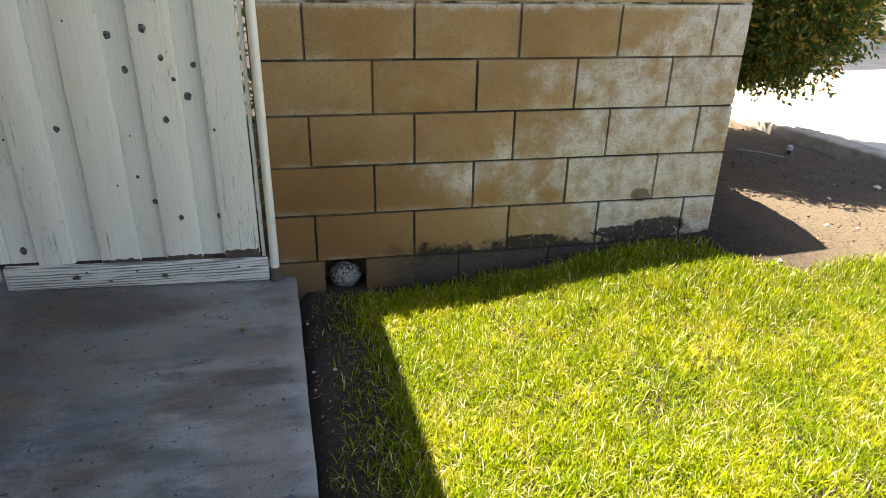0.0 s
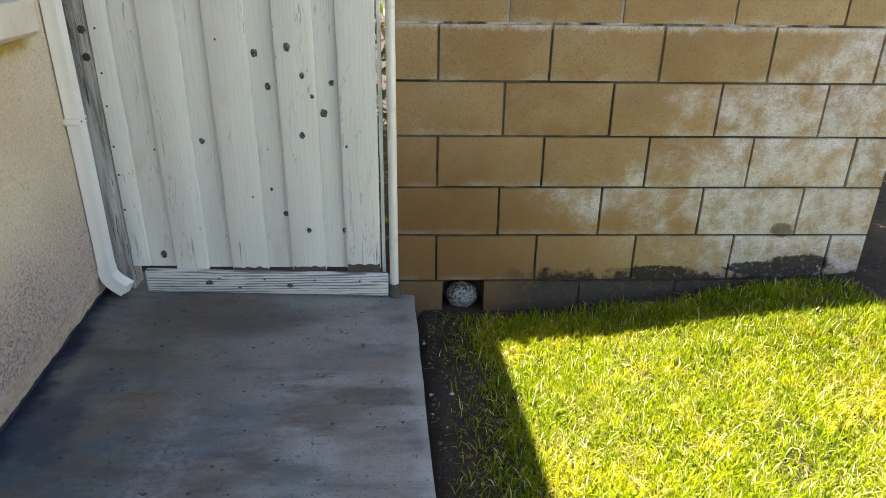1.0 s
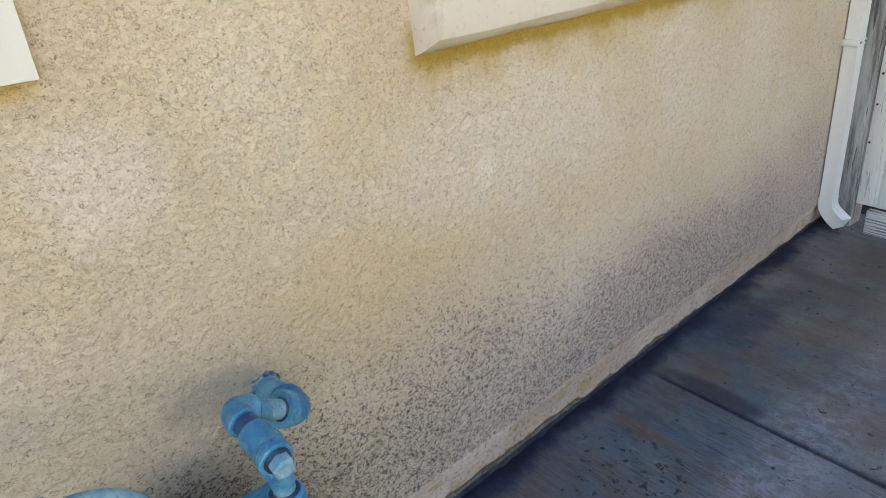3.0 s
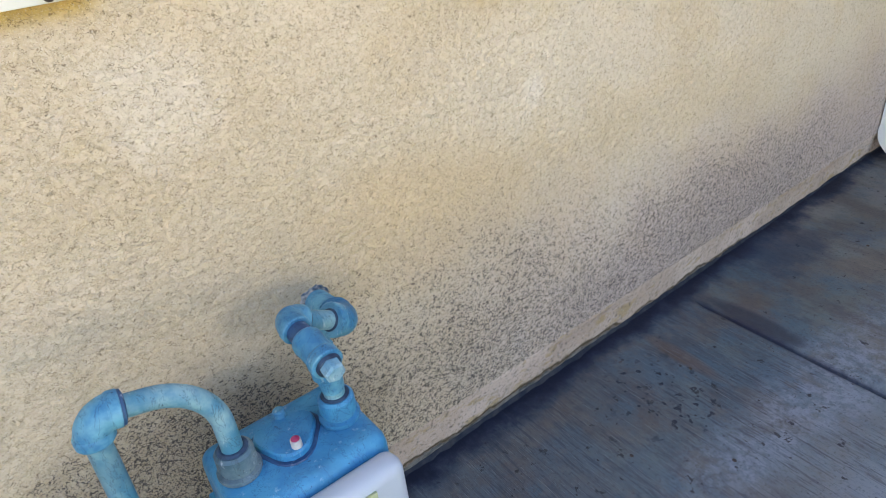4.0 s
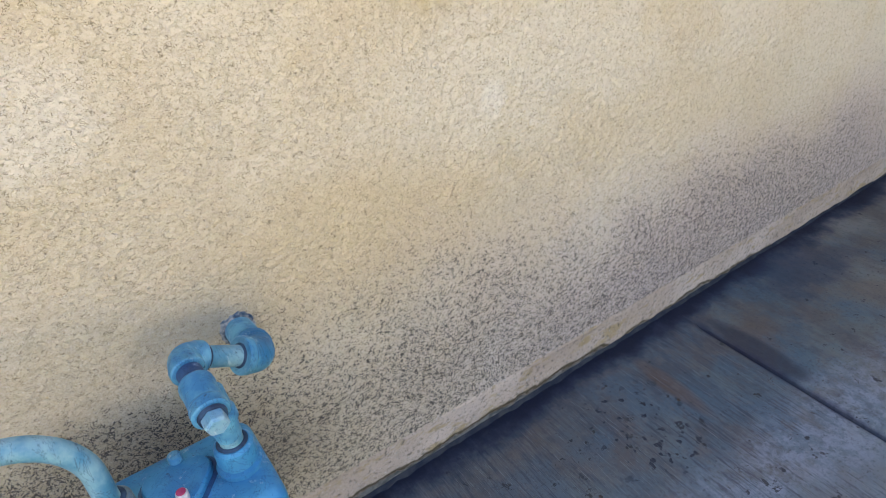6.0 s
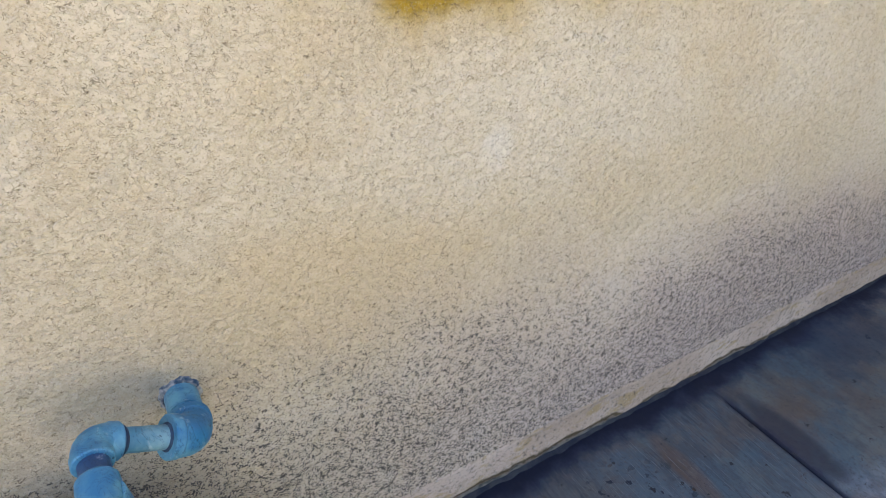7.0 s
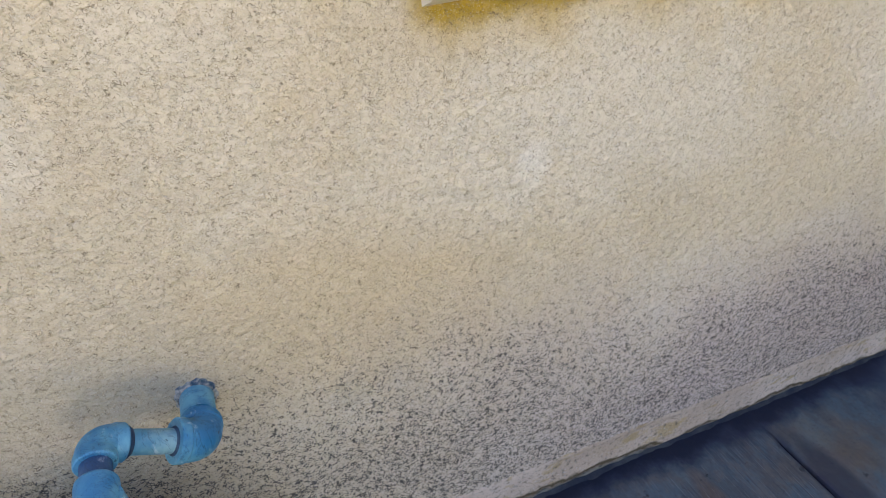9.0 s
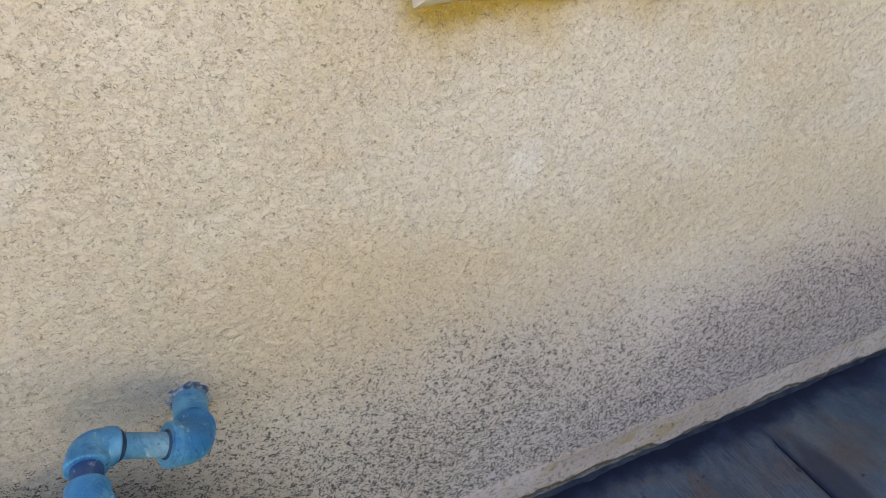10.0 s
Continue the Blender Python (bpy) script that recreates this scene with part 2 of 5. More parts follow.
def slab_mat():
    k = Mat("stained_concrete", 0.7)
    k.b.inputs["Specular IOR Level"].default_value = 0.3
    co = k.coords((1, 1, 1), True)
    x, y = k.axis("X", co), k.axis("Y", co)
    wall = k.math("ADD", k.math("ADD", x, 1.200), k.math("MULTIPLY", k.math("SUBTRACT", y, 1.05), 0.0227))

    def patch(px, py, sx, sy, lo=1.4, hi=0.3, rag=1.6, fine=8):
        a = k.math("POWER", k.math("MULTIPLY", k.math("SUBTRACT", x, px), 1 / sx), 2.0)
        d = k.math("POWER", k.math("MULTIPLY", k.math("SUBTRACT", y, py), 1 / sy), 2.0)
        n = k.math("MULTIPLY", k.math("SUBTRACT", k.noise(fine, 6, 0.68, co), 0.5), rag)
        return k.ramp(k.math("ADD", k.math("ADD", a, d), n), lo, hi)

    broom = k.noise(9, 4, 0.7, k.coords((1.1, 17, 1), True))
    hairs = k.noise(22, 3, 0.7, k.coords((0.8, 22, 1), True))
    walk_part = k.ramp(y, 1.98, 1.94)
    big = k.noise(1.9, 6, 0.66, co, 0.2)
    c = k.mix(k.ramp(big, 0.38, 0.60), (0.108, 0.088, 0.070), (0.108, 0.138, 0.146))
    c = k.mix(k.ramp(k.noise(2.6, 6, 0.68, k.coords((1, 1.3, 1), True), 0.2), 0.44, 0.60, 0, 0.75), c, (0.048, 0.092, 0.130))
    c = k.mix(k.math("MULTIPLY", walk_part, k.ramp(k.noise(3.1, 5, 0.62, co), 0.36, 0.58, 0.1, 0.75)), c, (0.074, 0.110, 0.142))
    c = k.mix(k.ramp(k.noise(4.2, 6, 0.7, co, 0.1), 0.48, 0.64, 0, 0.6), c, (0.098, 0.070, 0.052))
    c = k.mix(k.ramp(k.noise(7, 5, 0.65, k.coords((1, 2.2, 1), True), 0.1), 0.48, 0.66, 0.0, 0.55), c, (0.055, 0.052, 0.056))
    outer = k.math("MULTIPLY", k.ramp(x, -0.85, -0.30), k.ramp(k.noise(3.0, 6, 0.66, k.coords((0.8, 2.4, 1), True)), 0.36, 0.60, 0.05, 0.95))
    c = k.mix(outer, c, (0.245, 0.265, 0.275))
    # paler landing: sky sheen put into the base colour
    c = k.mix(k.math("MULTIPLY", k.ramp(y, 2.2, 2.7), k.ramp(k.noise(3.5, 5, 0.65, co), 0.36, 0.60, 0.1, 0.7)), c, (0.200, 0.185, 0.168))
    # pale scuffed band along the walk, chalky near the joint
    c = k.mix(k.math("MULTIPLY", patch(-0.74, 1.90, 0.10, 0.60, 1.7, -0.3, 2.6, 5), k.ramp(k.noise(34, 5, 0.75, co), 0.38, 0.62, 0.15, 0.75)), c, (0.235, 0.265, 0.315))
    c = k.mix(k.math("MULTIPLY", patch(-0.36, 1.55, 0.20, 0.40), 0.5), c, (0.150, 0.185, 0.240))
    c = k.mix(k.math("MULTIPLY", patch(-0.16, 2.15, 0.12, 0.35), 0.5), c, (0.185, 0.165, 0.140))
    c = k.mix(k.math("MULTIPLY", patch(-0.75, 3.02, 0.35, 0.16), 0.6), c, (0.092, 0.070, 0.056))
    c = k.mix(k.math("MULTIPLY", k.ramp(y, 2.0, 2.3), k.ramp(k.noise(2.4, 6, 0.68, k.coords((0.7, 2.6, 1), True)), 0.50, 0.66, 0, 0.8)), c, (0.090, 0.078, 0.070))
    # rusty streak and dark spots
    c = k.mix(k.math("MULTIPLY", patch(-1.02, 1.742, 0.13, 0.025, 1.4, 0.2, 1.2), 0.55), c, (0.130, 0.075, 0.042))
    c = k.mix(k.math("MULTIPLY", patch(-0.96, 1.60, 0.16, 0.14), k.ramp(k.noise(44, 2, 0.5, co), 0.60, 0.64)), c, (0.020, 0.024, 0.036))
    c = k.mix(k.ramp(k.noise(33, 4, 0.65, co), 0.64, 0.68, 0, 0.9), c, (0.026, 0.024, 0.026))
    # broom marks across the walk, faint on the landing
    marks = k.math("MULTIPLY", k.ramp(broom, 0.50, 0.62), k.ramp(walk_part, 0, 1, 0.12, 0.62))
    c = k.mix(k.math("MULTIPLY", marks, k.ramp(k.noise(5, 4, 0.6, co), 0.34, 0.56)), c, (0.040, 0.045, 0.060))
    c = k.mix(k.math("MULTIPLY", k.ramp(hairs, 0.56, 0.68), k.ramp(walk_part, 0, 1, 0.10, 0.40)), c, (0.22, 0.23, 0.25))
    c = k.mix(k.ramp(k.noise(130, 4, 0.75, co), 0.52, 0.66, 0, 0.50), c, (0.050, 0.050, 0.056))
    c = k.mix(k.ramp(k.noise(20, 5, 0.7, co), 0.52, 0.68, 0, 0.35), c, (0.150, 0.135, 0.122))
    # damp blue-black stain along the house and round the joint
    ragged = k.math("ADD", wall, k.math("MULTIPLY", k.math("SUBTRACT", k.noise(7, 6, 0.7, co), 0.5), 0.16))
    # sky reflection is put into the stain's blue
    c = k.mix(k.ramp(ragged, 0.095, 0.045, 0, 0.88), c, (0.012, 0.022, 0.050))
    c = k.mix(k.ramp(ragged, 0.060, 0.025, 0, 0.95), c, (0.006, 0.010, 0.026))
    c = k.mix(k.math("MULTIPLY", patch(-1.10, 2.34, 0.10, 0.17, 1.4, 0.1, 2.6), 0.65), c, (0.014, 0.026, 0.058))
    c = k.mix(k.math("MULTIPLY", patch(-0.98, 1.995, 0.15, 0.035), 0.75), c, (0.025, 0.028, 0.045))
    seam = k.math("ADD", k.math("ABSOLUTE", k.math("SUBTRACT", y, 1.9595)), k.math("MULTIPLY", k.noise(12, 5, 0.7, co), 0.030))
    c = k.mix(k.math("MULTIPLY", k.ramp(seam, 0.034, 0.016, 0, 0.8), k.ramp(x, -1.16, -1.10)), c, (0.020, 0.024, 0.050))
    # pale worn outer edge
    edge = k.math("ADD", x, k.math("MULTIPLY", k.noise(8, 4, 0.6, co), 0.10))
    c = k.mix(k.ramp(edge, -0.02, 0.06, 0, 0.55), c, (0.27, 0.265, 0.26))
    k.bump(broom, 0.35, 0.003)
    k.bump(k.noise(14, 4, 0.6, co), 0.2, 0.004)
    k.bump(k.noise(130, 4, 0.7, co), 0.3, 0.0015)
    k.rough(k.ramp(big, 0.3, 0.7, 0.55, 0.80))
    k.colour(c)
    return k.m


def block_mat():
    k = Mat("concrete_block", 0.92)
    co = k.coords((1, 1, 1), True)
    r = k.random()
    c = k.mix(r, (0.285, 0.168, 0.068), (0.355, 0.232, 0.112))
    c = k.mix(k.ramp(k.noise(5, 4, 0.6, co), 0.40, 0.70, 0, 0.7), c, (0.375, 0.275, 0.150))
    c = k.mix(k.ramp(k.noise(3, 3, 0.6, co), 0.50, 0.75, 0, 0.6), c, (0.255, 0.165, 0.08))
    x, z = k.axis("X", co), k.axis("Z", co)
    # white lime bloom, denser to the low outer end of the wall and at block edges
    zone = k.math("SUBTRACT", k.math("MULTIPLY", x, 0.62), k.math("MULTIPLY", k.math("ABSOLUTE", k.math("SUBTRACT", z, 0.42)), 0.95))
    zone = k.math("ADD", zone, k.math("MULTIPLY", k.noise(4.5, 5, 0.65, co), 1.0))
    zone = k.math("ADD", zone, k.math("MULTIPLY", r, 0.25))
    lime = k.ramp(zone, 0.90, 1.30)
    # richer brown low at left, deepened to put in the light's fall-off
    rich = k.math("MULTIPLY", k.ramp(x, 1.0, 0.15), k.ramp(z, 0.85, 0.30))
    c = k.mix(k.math("MULTIPLY", rich, 0.85), c, (0.185, 0.092, 0.030))
    fleck = k.ramp(k.noise(260, 4, 0.7, co), 0.26, 0.56)
    c = k.mix(k.math("MULTIPLY", lime, k.math("MULTIPLY", fleck, k.ramp(k.noise(9, 5, 0.72, co), 0.34, 0.64, 0.15, 0.85))), c, (0.62, 0.65, 0.70))
    drip = k.math("MULTIPLY", k.ramp(k.math("ADD", z, k.math("MULTIPLY", k.noise(18, 4, 0.7, k.coords((1, 1, 0.3), True)), 0.07)), 1.085, 1.115), k.ramp(z, 1.09, 1.07))
    c = k.mix(k.math("MULTIPLY", drip, k.math("MULTIPLY", fleck, 0.8)), c, (0.60, 0.58, 0.55))
    # fine grey run-off at the foot of each block
    lz = k.axis("Z")
    foot = k.math("MULTIPLY", k.ramp(k.math("ADD", lz, k.math("MULTIPLY", k.noise(14, 4, 0.6, co), 0.06)), -0.035, -0.085), k.ramp(k.noise(6, 3, 0.5, co), 0.38, 0.62))
    c = k.mix(k.math("MULTIPLY", foot, k.math("MULTIPLY", fleck, 0.6)), c, (0.55, 0.52, 0.47))
    # black mould low on the wall
    mz = k.math("ADD", z, k.math("MULTIPLY", k.math("SUBTRACT", k.noise(11, 5, 0.65, co), 0.5), 0.20))
    low = k.math("MULTIPLY", k.ramp(mz, 0.115, 0.080), k.ramp(x, 0.30, 0.55))

    def patch(px, pz, sx, sz):
        a = k.math("POWER", k.math("MULTIPLY", k.math("SUBTRACT", x, px), 1 / sx), 2.0)
        d = k.math("POWER", k.math("MULTIPLY", k.math("SUBTRACT", z, pz), 1 / sz), 2.0)
        e = k.math("ADD", k.math("ADD", a, d), k.math("MULTIPLY", k.math("SUBTRACT", k.noise(16, 5, 0.7, co), 0.5), 3.2))
        return k.ramp(e, 1.25, 0.75)

    low = k.math("MAXIMUM", low, patch(1.02, 0.105, 0.13, 0.028))
    low = k.math("MAXIMUM", low, patch(1.42, 0.115, 0.13, 0.032))
    low = k.math("MAXIMUM", low, patch(1.60, 0.130, 0.13, 0.050))
    low = k.math("MAXIMUM", low, k.math("MULTIPLY", patch(1.50, 0.29, 0.05, 0.03), 0.7))
    low = k.math("MULTIPLY", low, k.ramp(k.noise(75, 3, 0.65, co), 0.28, 0.40))
    c = k.mix(k.math("MULTIPLY", low, 0.96), c, (0.012, 0.0115, 0.011))
    damp = k.math("MULTIPLY", k.ramp(k.math("ADD", z, k.math("MULTIPLY", k.noise(7, 4, 0.6, co), 0.06)), 0.105, 0.07, 0, 0.85), k.ramp(x, 0.25, 0.6, 0.4, 1))
    c = k.mix(damp, c, (0.050, 0.044, 0.038))
    pit = k.ramp(k.noise(210, 4, 0.75, co), 0.38, 0.50)
    c = k.mix(k.math("MULTIPLY", k.math("SUBTRACT", 1.0, pit), 0.55), c, (0.110, 0.075, 0.042))
    c = k.mix(k.ramp(k.noise(38, 5, 0.75, co), 0.52, 0.68, 0, 0.4), c, (0.21, 0.135, 0.07))
    k.bump(pit, 0.45, 0.002)
    k.bump(k.noise(60, 4, 0.6, co), 0.35, 0.003)
    k.colour(c)
    return k.m


def mortar_mat():
    k = Mat("mortar", 0.95)
    co = k.coords((1, 1, 1), True)
    z = k.axis("Z", co)
    c = k.mix(k.ramp(k.noise(6, 4, 0.6, co), 0.35, 0.7), (0.105, 0.078, 0.052), (0.20, 0.160, 0.115))
    c = k.mix(k.ramp(k.math("SUBTRACT", k.noise(3.3, 5, 0.65, co), k.math("MULTIPLY", z, 0.16)), 0.34, 0.46, 0, 0.92), c, (0.024, 0.030, 0.025))
    c = k.mix(k.math("MULTIPLY", k.ramp(z, 1.05, 1.085), k.ramp(k.noise(8, 4, 0.6, co), 0.4, 0.6)), c, (0.62, 0.60, 0.58))
    k.bump(k.noise(80, 4, 0.6, co), 0.6, 0.004)
    k.colour(c)
    return k.m


def painted_wood_mat(name, wear, tint=(0.67, 0.69, 0.645), weather=(0.30, 0.30, 0.30), along="Z", bold=0.20, rings=1.3):
    k = Mat(name, 0.62)
    r = k.random()
    s = (9, 9, 0.9) if along == "Z" else (0.9, 9, 9)
    n = k.t.nodes.new("ShaderNodeVectorMath")
    n.operation = "ADD"
    k.link(k.coords(s), n.inputs[0])
    k.link(k.math("MULTIPLY", r, 31.0), n.inputs[1])
    co = n.outputs[0]
    grain = k.wave(rings, 11.0, co, 4.0, 0.55, "X" if along == "Z" else "Z")
    hair = k.noise(6.5, 6, 0.75, k.coords((22, 22, 0.8) if along == "Z" else (0.8, 22, 22)))
    n2 = k.noise(3.4, 3, 0.5, co)
    split = k.math("MULTIPLY", k.ramp(k.math("ABSOLUTE", k.math("SUBTRACT", n2, 0.5)), 0.0, 0.012, 1, 0), k.ramp(k.noise(1.1, 3, 0.6, co), 0.46, 0.60))
    fine = k.noise(16, 4, 0.7, co)
    c = k.mix(k.ramp(k.noise(1.2, 3, 0.5, co), 0.35, 0.7), tint, tuple(min(1, a * 1.1) for a in tint))
    c = k.mix(k.ramp(k.noise(0.8, 3, 0.5, co), 0.55, 0.78, 0, 0.5), c, (0.60, 0.57, 0.45))
    z = k.axis("Z", k.coords((1, 1, 1), True))
    peel = k.math("ADD", k.noise(2.4, 5, 0.7, co), k.ramp(z, 0.55, 0.16, 0, wear))
    peel = k.math("MULTIPLY", k.ramp(peel, 0.62, 0.72), k.ramp(k.math("ADD", k.math("MULTIPLY", grain, 0.45), hair), 0.66, 0.82))
    c = k.mix(k.math("MULTIPLY", peel, 0.9), c, weather)
    lines = k.math("MULTIPLY", k.ramp(grain, 0.80, 0.97), k.ramp(fine, 0.40, 0.62))
    c = k.mix(k.math("MULTIPLY", lines, bold), c, (0.16, 0.165, 0.17))
    c = k.mix(k.ramp(hair, 0.62, 0.74, 0, 0.09), c, (0.40, 0.40, 0.37))
    c = k.mix(k.ramp(k.noise(3.0, 3, 0.6, k.coords((2, 2, 1))), 0.60, 0.75, 0, 0.35), c, (0.52, 0.47, 0.36))
    spot = k.ramp(k.noise(7, 2, 0.5, k.coords((3, 3, 2))), 0.80, 0.82, 0, 0.8)
    c = k.mix(spot, c, (0.16, 0.16, 0.16))
    c = k.mix(k.math("MULTIPLY", split, 0.6), c, (0.20, 0.20, 0.195))
    k.bump(split, -0.4, 0.0015)
    k.bump(grain, 0.12, 0.0015)
    k.bump(peel, -0.3, 0.0012)
    k.bump(fine, 0.15, 0.001)
    k.colour(c)
    return k.m


def raw_wood_mat():
    k = Mat("weathered_wood", 0.9)
    co = k.coords((14, 14, 1.2))
    grain = k.noise(4.5, 6, 0.75, k.coords((16, 16, 0.7)), 0.6)
    c = k.mix(k.ramp(grain, 0.34, 0.62), (0.13, 0.12, 0.105), (0.38, 0.375, 0.36))
    c = k.mix(k.ramp(k.noise(1.6, 4, 0.6, co), 0.45, 0.62, 0, 0.75), c, (0.56, 0.57, 0.54))
    c = k.mix(k.ramp(k.noise(6, 4, 0.7, co), 0.58, 0.68), c, (0.09, 0.085, 0.08))
    k.bump(grain, 0.5, 0.004)
    k.colour(c)
    return k.m


def rot_mat():
    k = Mat("rotten_wood", 0.95)
    c = k.mix(k.noise(40, 4), (0.045, 0.036, 0.030), (0.13, 0.105, 0.085))
    k.bump(k.noise(60, 5, 0.7), 0.8, 0.004)
    k.colour(c)
    return k.m


def plain_paint(name, base, dirt, rough=0.4, scale=14, amount=0.5, metal=0.0, bump=0.15):
    k = Mat(name, rough, metal)
    c = k.mix(k.ramp(k.noise(scale, 4, 0.65), 0.52, 0.74, 0, amount), base, dirt)
    c = k.mix(k.ramp(k.noise(scale * 0.22, 3), 0.35, 0.7, 0, 0.35), c, tuple(min(1.0, v * 1.12) for v in base))
    k.bump(k.noise(scale * 7, 3), bump, 0.001)
    k.colour(c)
    return k.m


def pipe_mat(name, base, light, dark, pale=0.6):
    """Thick brushed paint: broad faded clouds, thin dark runs, a few chips and chalky scuffs."""
    k = Mat(name, 0.5)
    c = k.mix(k.ramp(k.noise(17, 5, 0.62), 0.36, 0.62, 0, pale), base, light)
    c = k.mix(k.ramp(k.noise(9, 4, 0.6), 0.50, 0.68, 0, 0.55), c, tuple(0.55 * a + 0.45 * b for a, b in zip(base, dark)))
    run = k.noise(30, 5, 0.7, k.coords((1, 1, 0.35)), 0.6)
    c = k.mix(k.ramp(k.math("ABSOLUTE", k.math("SUBTRACT", run, 0.5)), 0.0, 0.014, 0.5, 0), c, dark)
    c = k.mix(k.ramp(k.noise(75, 4, 0.7), 0.65, 0.70, 0, 0.8), c, dark)
    c = k.mix(k.ramp(k.noise(48, 5, 0.75, k.coords((1, 1, 0.5))), 0.60, 0.70, 0, 0.5), c, tuple(0.35 + 0.6 * a for a in light))
    k.bump(k.noise(120, 4, 0.6), 0.35, 0.0012)
    k.bump(k.noise(30, 4, 0.6), 0.25, 0.002)
    k.rough(k.ramp(k.noise(20, 3), 0.3, 0.7, 0.34, 0.65))
    k.colour(c)
    return k.m


def dirt_mat():
    k = Mat("dirt", 0.97)
    co = k.coords((1, 1, 1), True)
    x = k.axis("X", co)
    # near black, with the shade beside the slab put into the colour
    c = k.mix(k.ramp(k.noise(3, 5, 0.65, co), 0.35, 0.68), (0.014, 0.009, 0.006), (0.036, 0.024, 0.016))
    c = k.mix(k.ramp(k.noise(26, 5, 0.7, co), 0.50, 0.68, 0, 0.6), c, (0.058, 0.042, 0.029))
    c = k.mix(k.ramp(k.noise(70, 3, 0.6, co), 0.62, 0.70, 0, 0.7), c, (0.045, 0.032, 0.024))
    # paler beyond the wall: the sunlit soil's brightness put into its colour
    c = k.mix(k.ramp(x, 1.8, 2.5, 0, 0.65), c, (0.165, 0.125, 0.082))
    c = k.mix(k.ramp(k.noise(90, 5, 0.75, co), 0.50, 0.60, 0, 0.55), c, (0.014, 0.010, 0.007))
    k.bump(k.noise(45, 5, 0.7, co), 1.0, 0.018)
    k.bump(k.noise(160, 4, 0.7, co), 0.6, 0.004)
    k.colour(c)
    return k.m


def grass_mat():
    k = Mat("grass", 0.7)
    k.b.inputs["Specular IOR Level"].default_value = 0.12
    r = k.island()
    co = k.coords((1, 1, 1), True)
    c = k.mix(r, (0.040, 0.085, 0.001), (0.310, 0.370, 0.003))
    c = k.mix(k.ramp(k.noise(7, 3, 0.6, co), 0.44, 0.66, 0, 0.5), c, (0.40, 0.355, 0.020))
    c = k.mix(k.ramp(k.noise(2.2, 3, 0.6, co), 0.40, 0.68, 0, 0.5), c, (0.085, 0.150, 0.003))
    c = k.mix(k.ramp(r, 0.925, 0.945), c, (0.62, 0.57, 0.30))
    k.b.inputs["Transmission Weight"].default_value = 0.0
    k.b.inputs["Subsurface Weight"].default_value = 0.0
    tr = k.t.nodes.new("ShaderNodeBsdfTranslucent")
    ms = k.t.nodes.new("ShaderNodeMixShader")
    ms.inputs[0].default_value = 0.34
    k.link(k.b.outputs[0], ms.inputs[1])
    k.link(tr.outputs[0], ms.inputs[2])
    k.colour(c)
    k.link(c, tr.inputs["Color"])
    k.link(ms.outputs[0], k.t.nodes["Material Output"].inputs["Surface"])
    return k.m


def leaf_mat():
    k = Mat("shrub_leaf", 0.45)
    r = k.island()
    c = k.mix(r, (0.045, 0.090, 0.015), (0.13, 0.19, 0.03))
    c = k.mix(k.ramp(r, 0.72, 0.80), c, (0.36, 0.22, 0.035))
    c = k.mix(k.ramp(r, 0.93, 0.96), c, (0.42, 0.34, 0.08))
    tr = k.t.nodes.new("ShaderNodeBsdfTranslucent")
    ms = k.t.nodes.new("ShaderNodeMixShader")
    ms.inputs[0].default_value = 0.42
    k.link(k.b.outputs[0], ms.inputs[1])
    k.link(tr.outputs[0], ms.inputs[2])
    k.colour(c)
    k.link(c, tr.inputs["Color"])
    k.link(ms.outputs[0], k.t.nodes["Material Output"].inputs["Surface"])
    return k.m


def simple(name, c1, c2, scale=20, rough=0.8, bump=0.3):
    k = Mat(name, rough)
    k.colour(k.mix(k.ramp(k.noise(scale, 4), 0.35, 0.68), c1, c2))
    k.bump(k.noise(scale * 4, 4), bump, 0.003)
    return k.m


def stone_mat():
    k = Mat("speckled_stone", 0.85)
    c = k.mix(k.ramp(k.noise(90, 3, 0.7), 0.44, 0.54), (0.04, 0.04, 0.04), (0.30, 0.30, 0.285))
    c = k.mix(k.ramp(k.noise(9, 3), 0.5, 0.7, 0, 0.6), c, (0.30, 0.31, 0.27))
    k.bump(k.noise(70, 4), 0.4, 0.003)
    k.colour(c)
    return k.m


def glass_mat():
    k = Mat("window_glass", 0.03)
    k.b.inputs["Transmission Weight"].default_value = 1.0
    k.b.inputs["IOR"].default_value = 1.45
    k.colour((0.86, 0.93, 0.92))
    return k.m


M_STUCCO, M_TRIM, M_FOOT, M_SLAB = stucco_mat(), trim_mat(), footing_mat(), slab_mat()
M_BLOCK, M_MORTAR = block_mat(), mortar_mat()
M_PLANK = painted_wood_mat("painted_plank", 0.05, (0.67, 0.675, 0.64), (0.24, 0.24, 0.24), bold=0.13, rings=2.2)
M_RAIL = painted_wood_mat("painted_rail", 0.20, (0.60, 0.61, 0.60), (0.16, 0.165, 0.17), "X", 0.75, 3.0)
M_RAW, M_ROT = raw_wood_mat(), rot_mat()
M_VINYL = plain_paint("white_vinyl", (0.64, 0.66, 0.70), (0.50, 0.50, 0.52), 0.35, 9, 0.3, 0.0, 0.03)
M_SPOUT = plain_paint("white_metal_paint", (0.80, 0.79, 0.75), (0.55, 0.52, 0.45), 0.42, 10, 0.35)
M_POST = plain_paint("cream_metal_paint", (0.72, 0.70, 0.65), (0.42, 0.38, 0.32), 0.5, 22, 0.5)
M_PANEL = plain_paint("panel_paint", (0.70, 0.69, 0.64), (0.62, 0.60, 0.54), 0.5, 12, 0.4)
M_BLUE = pipe_mat("blue_paint", (0.013, 0.165, 0.330), (0.125, 0.370, 0.480), (0.006, 0.036, 0.080), 0.9)
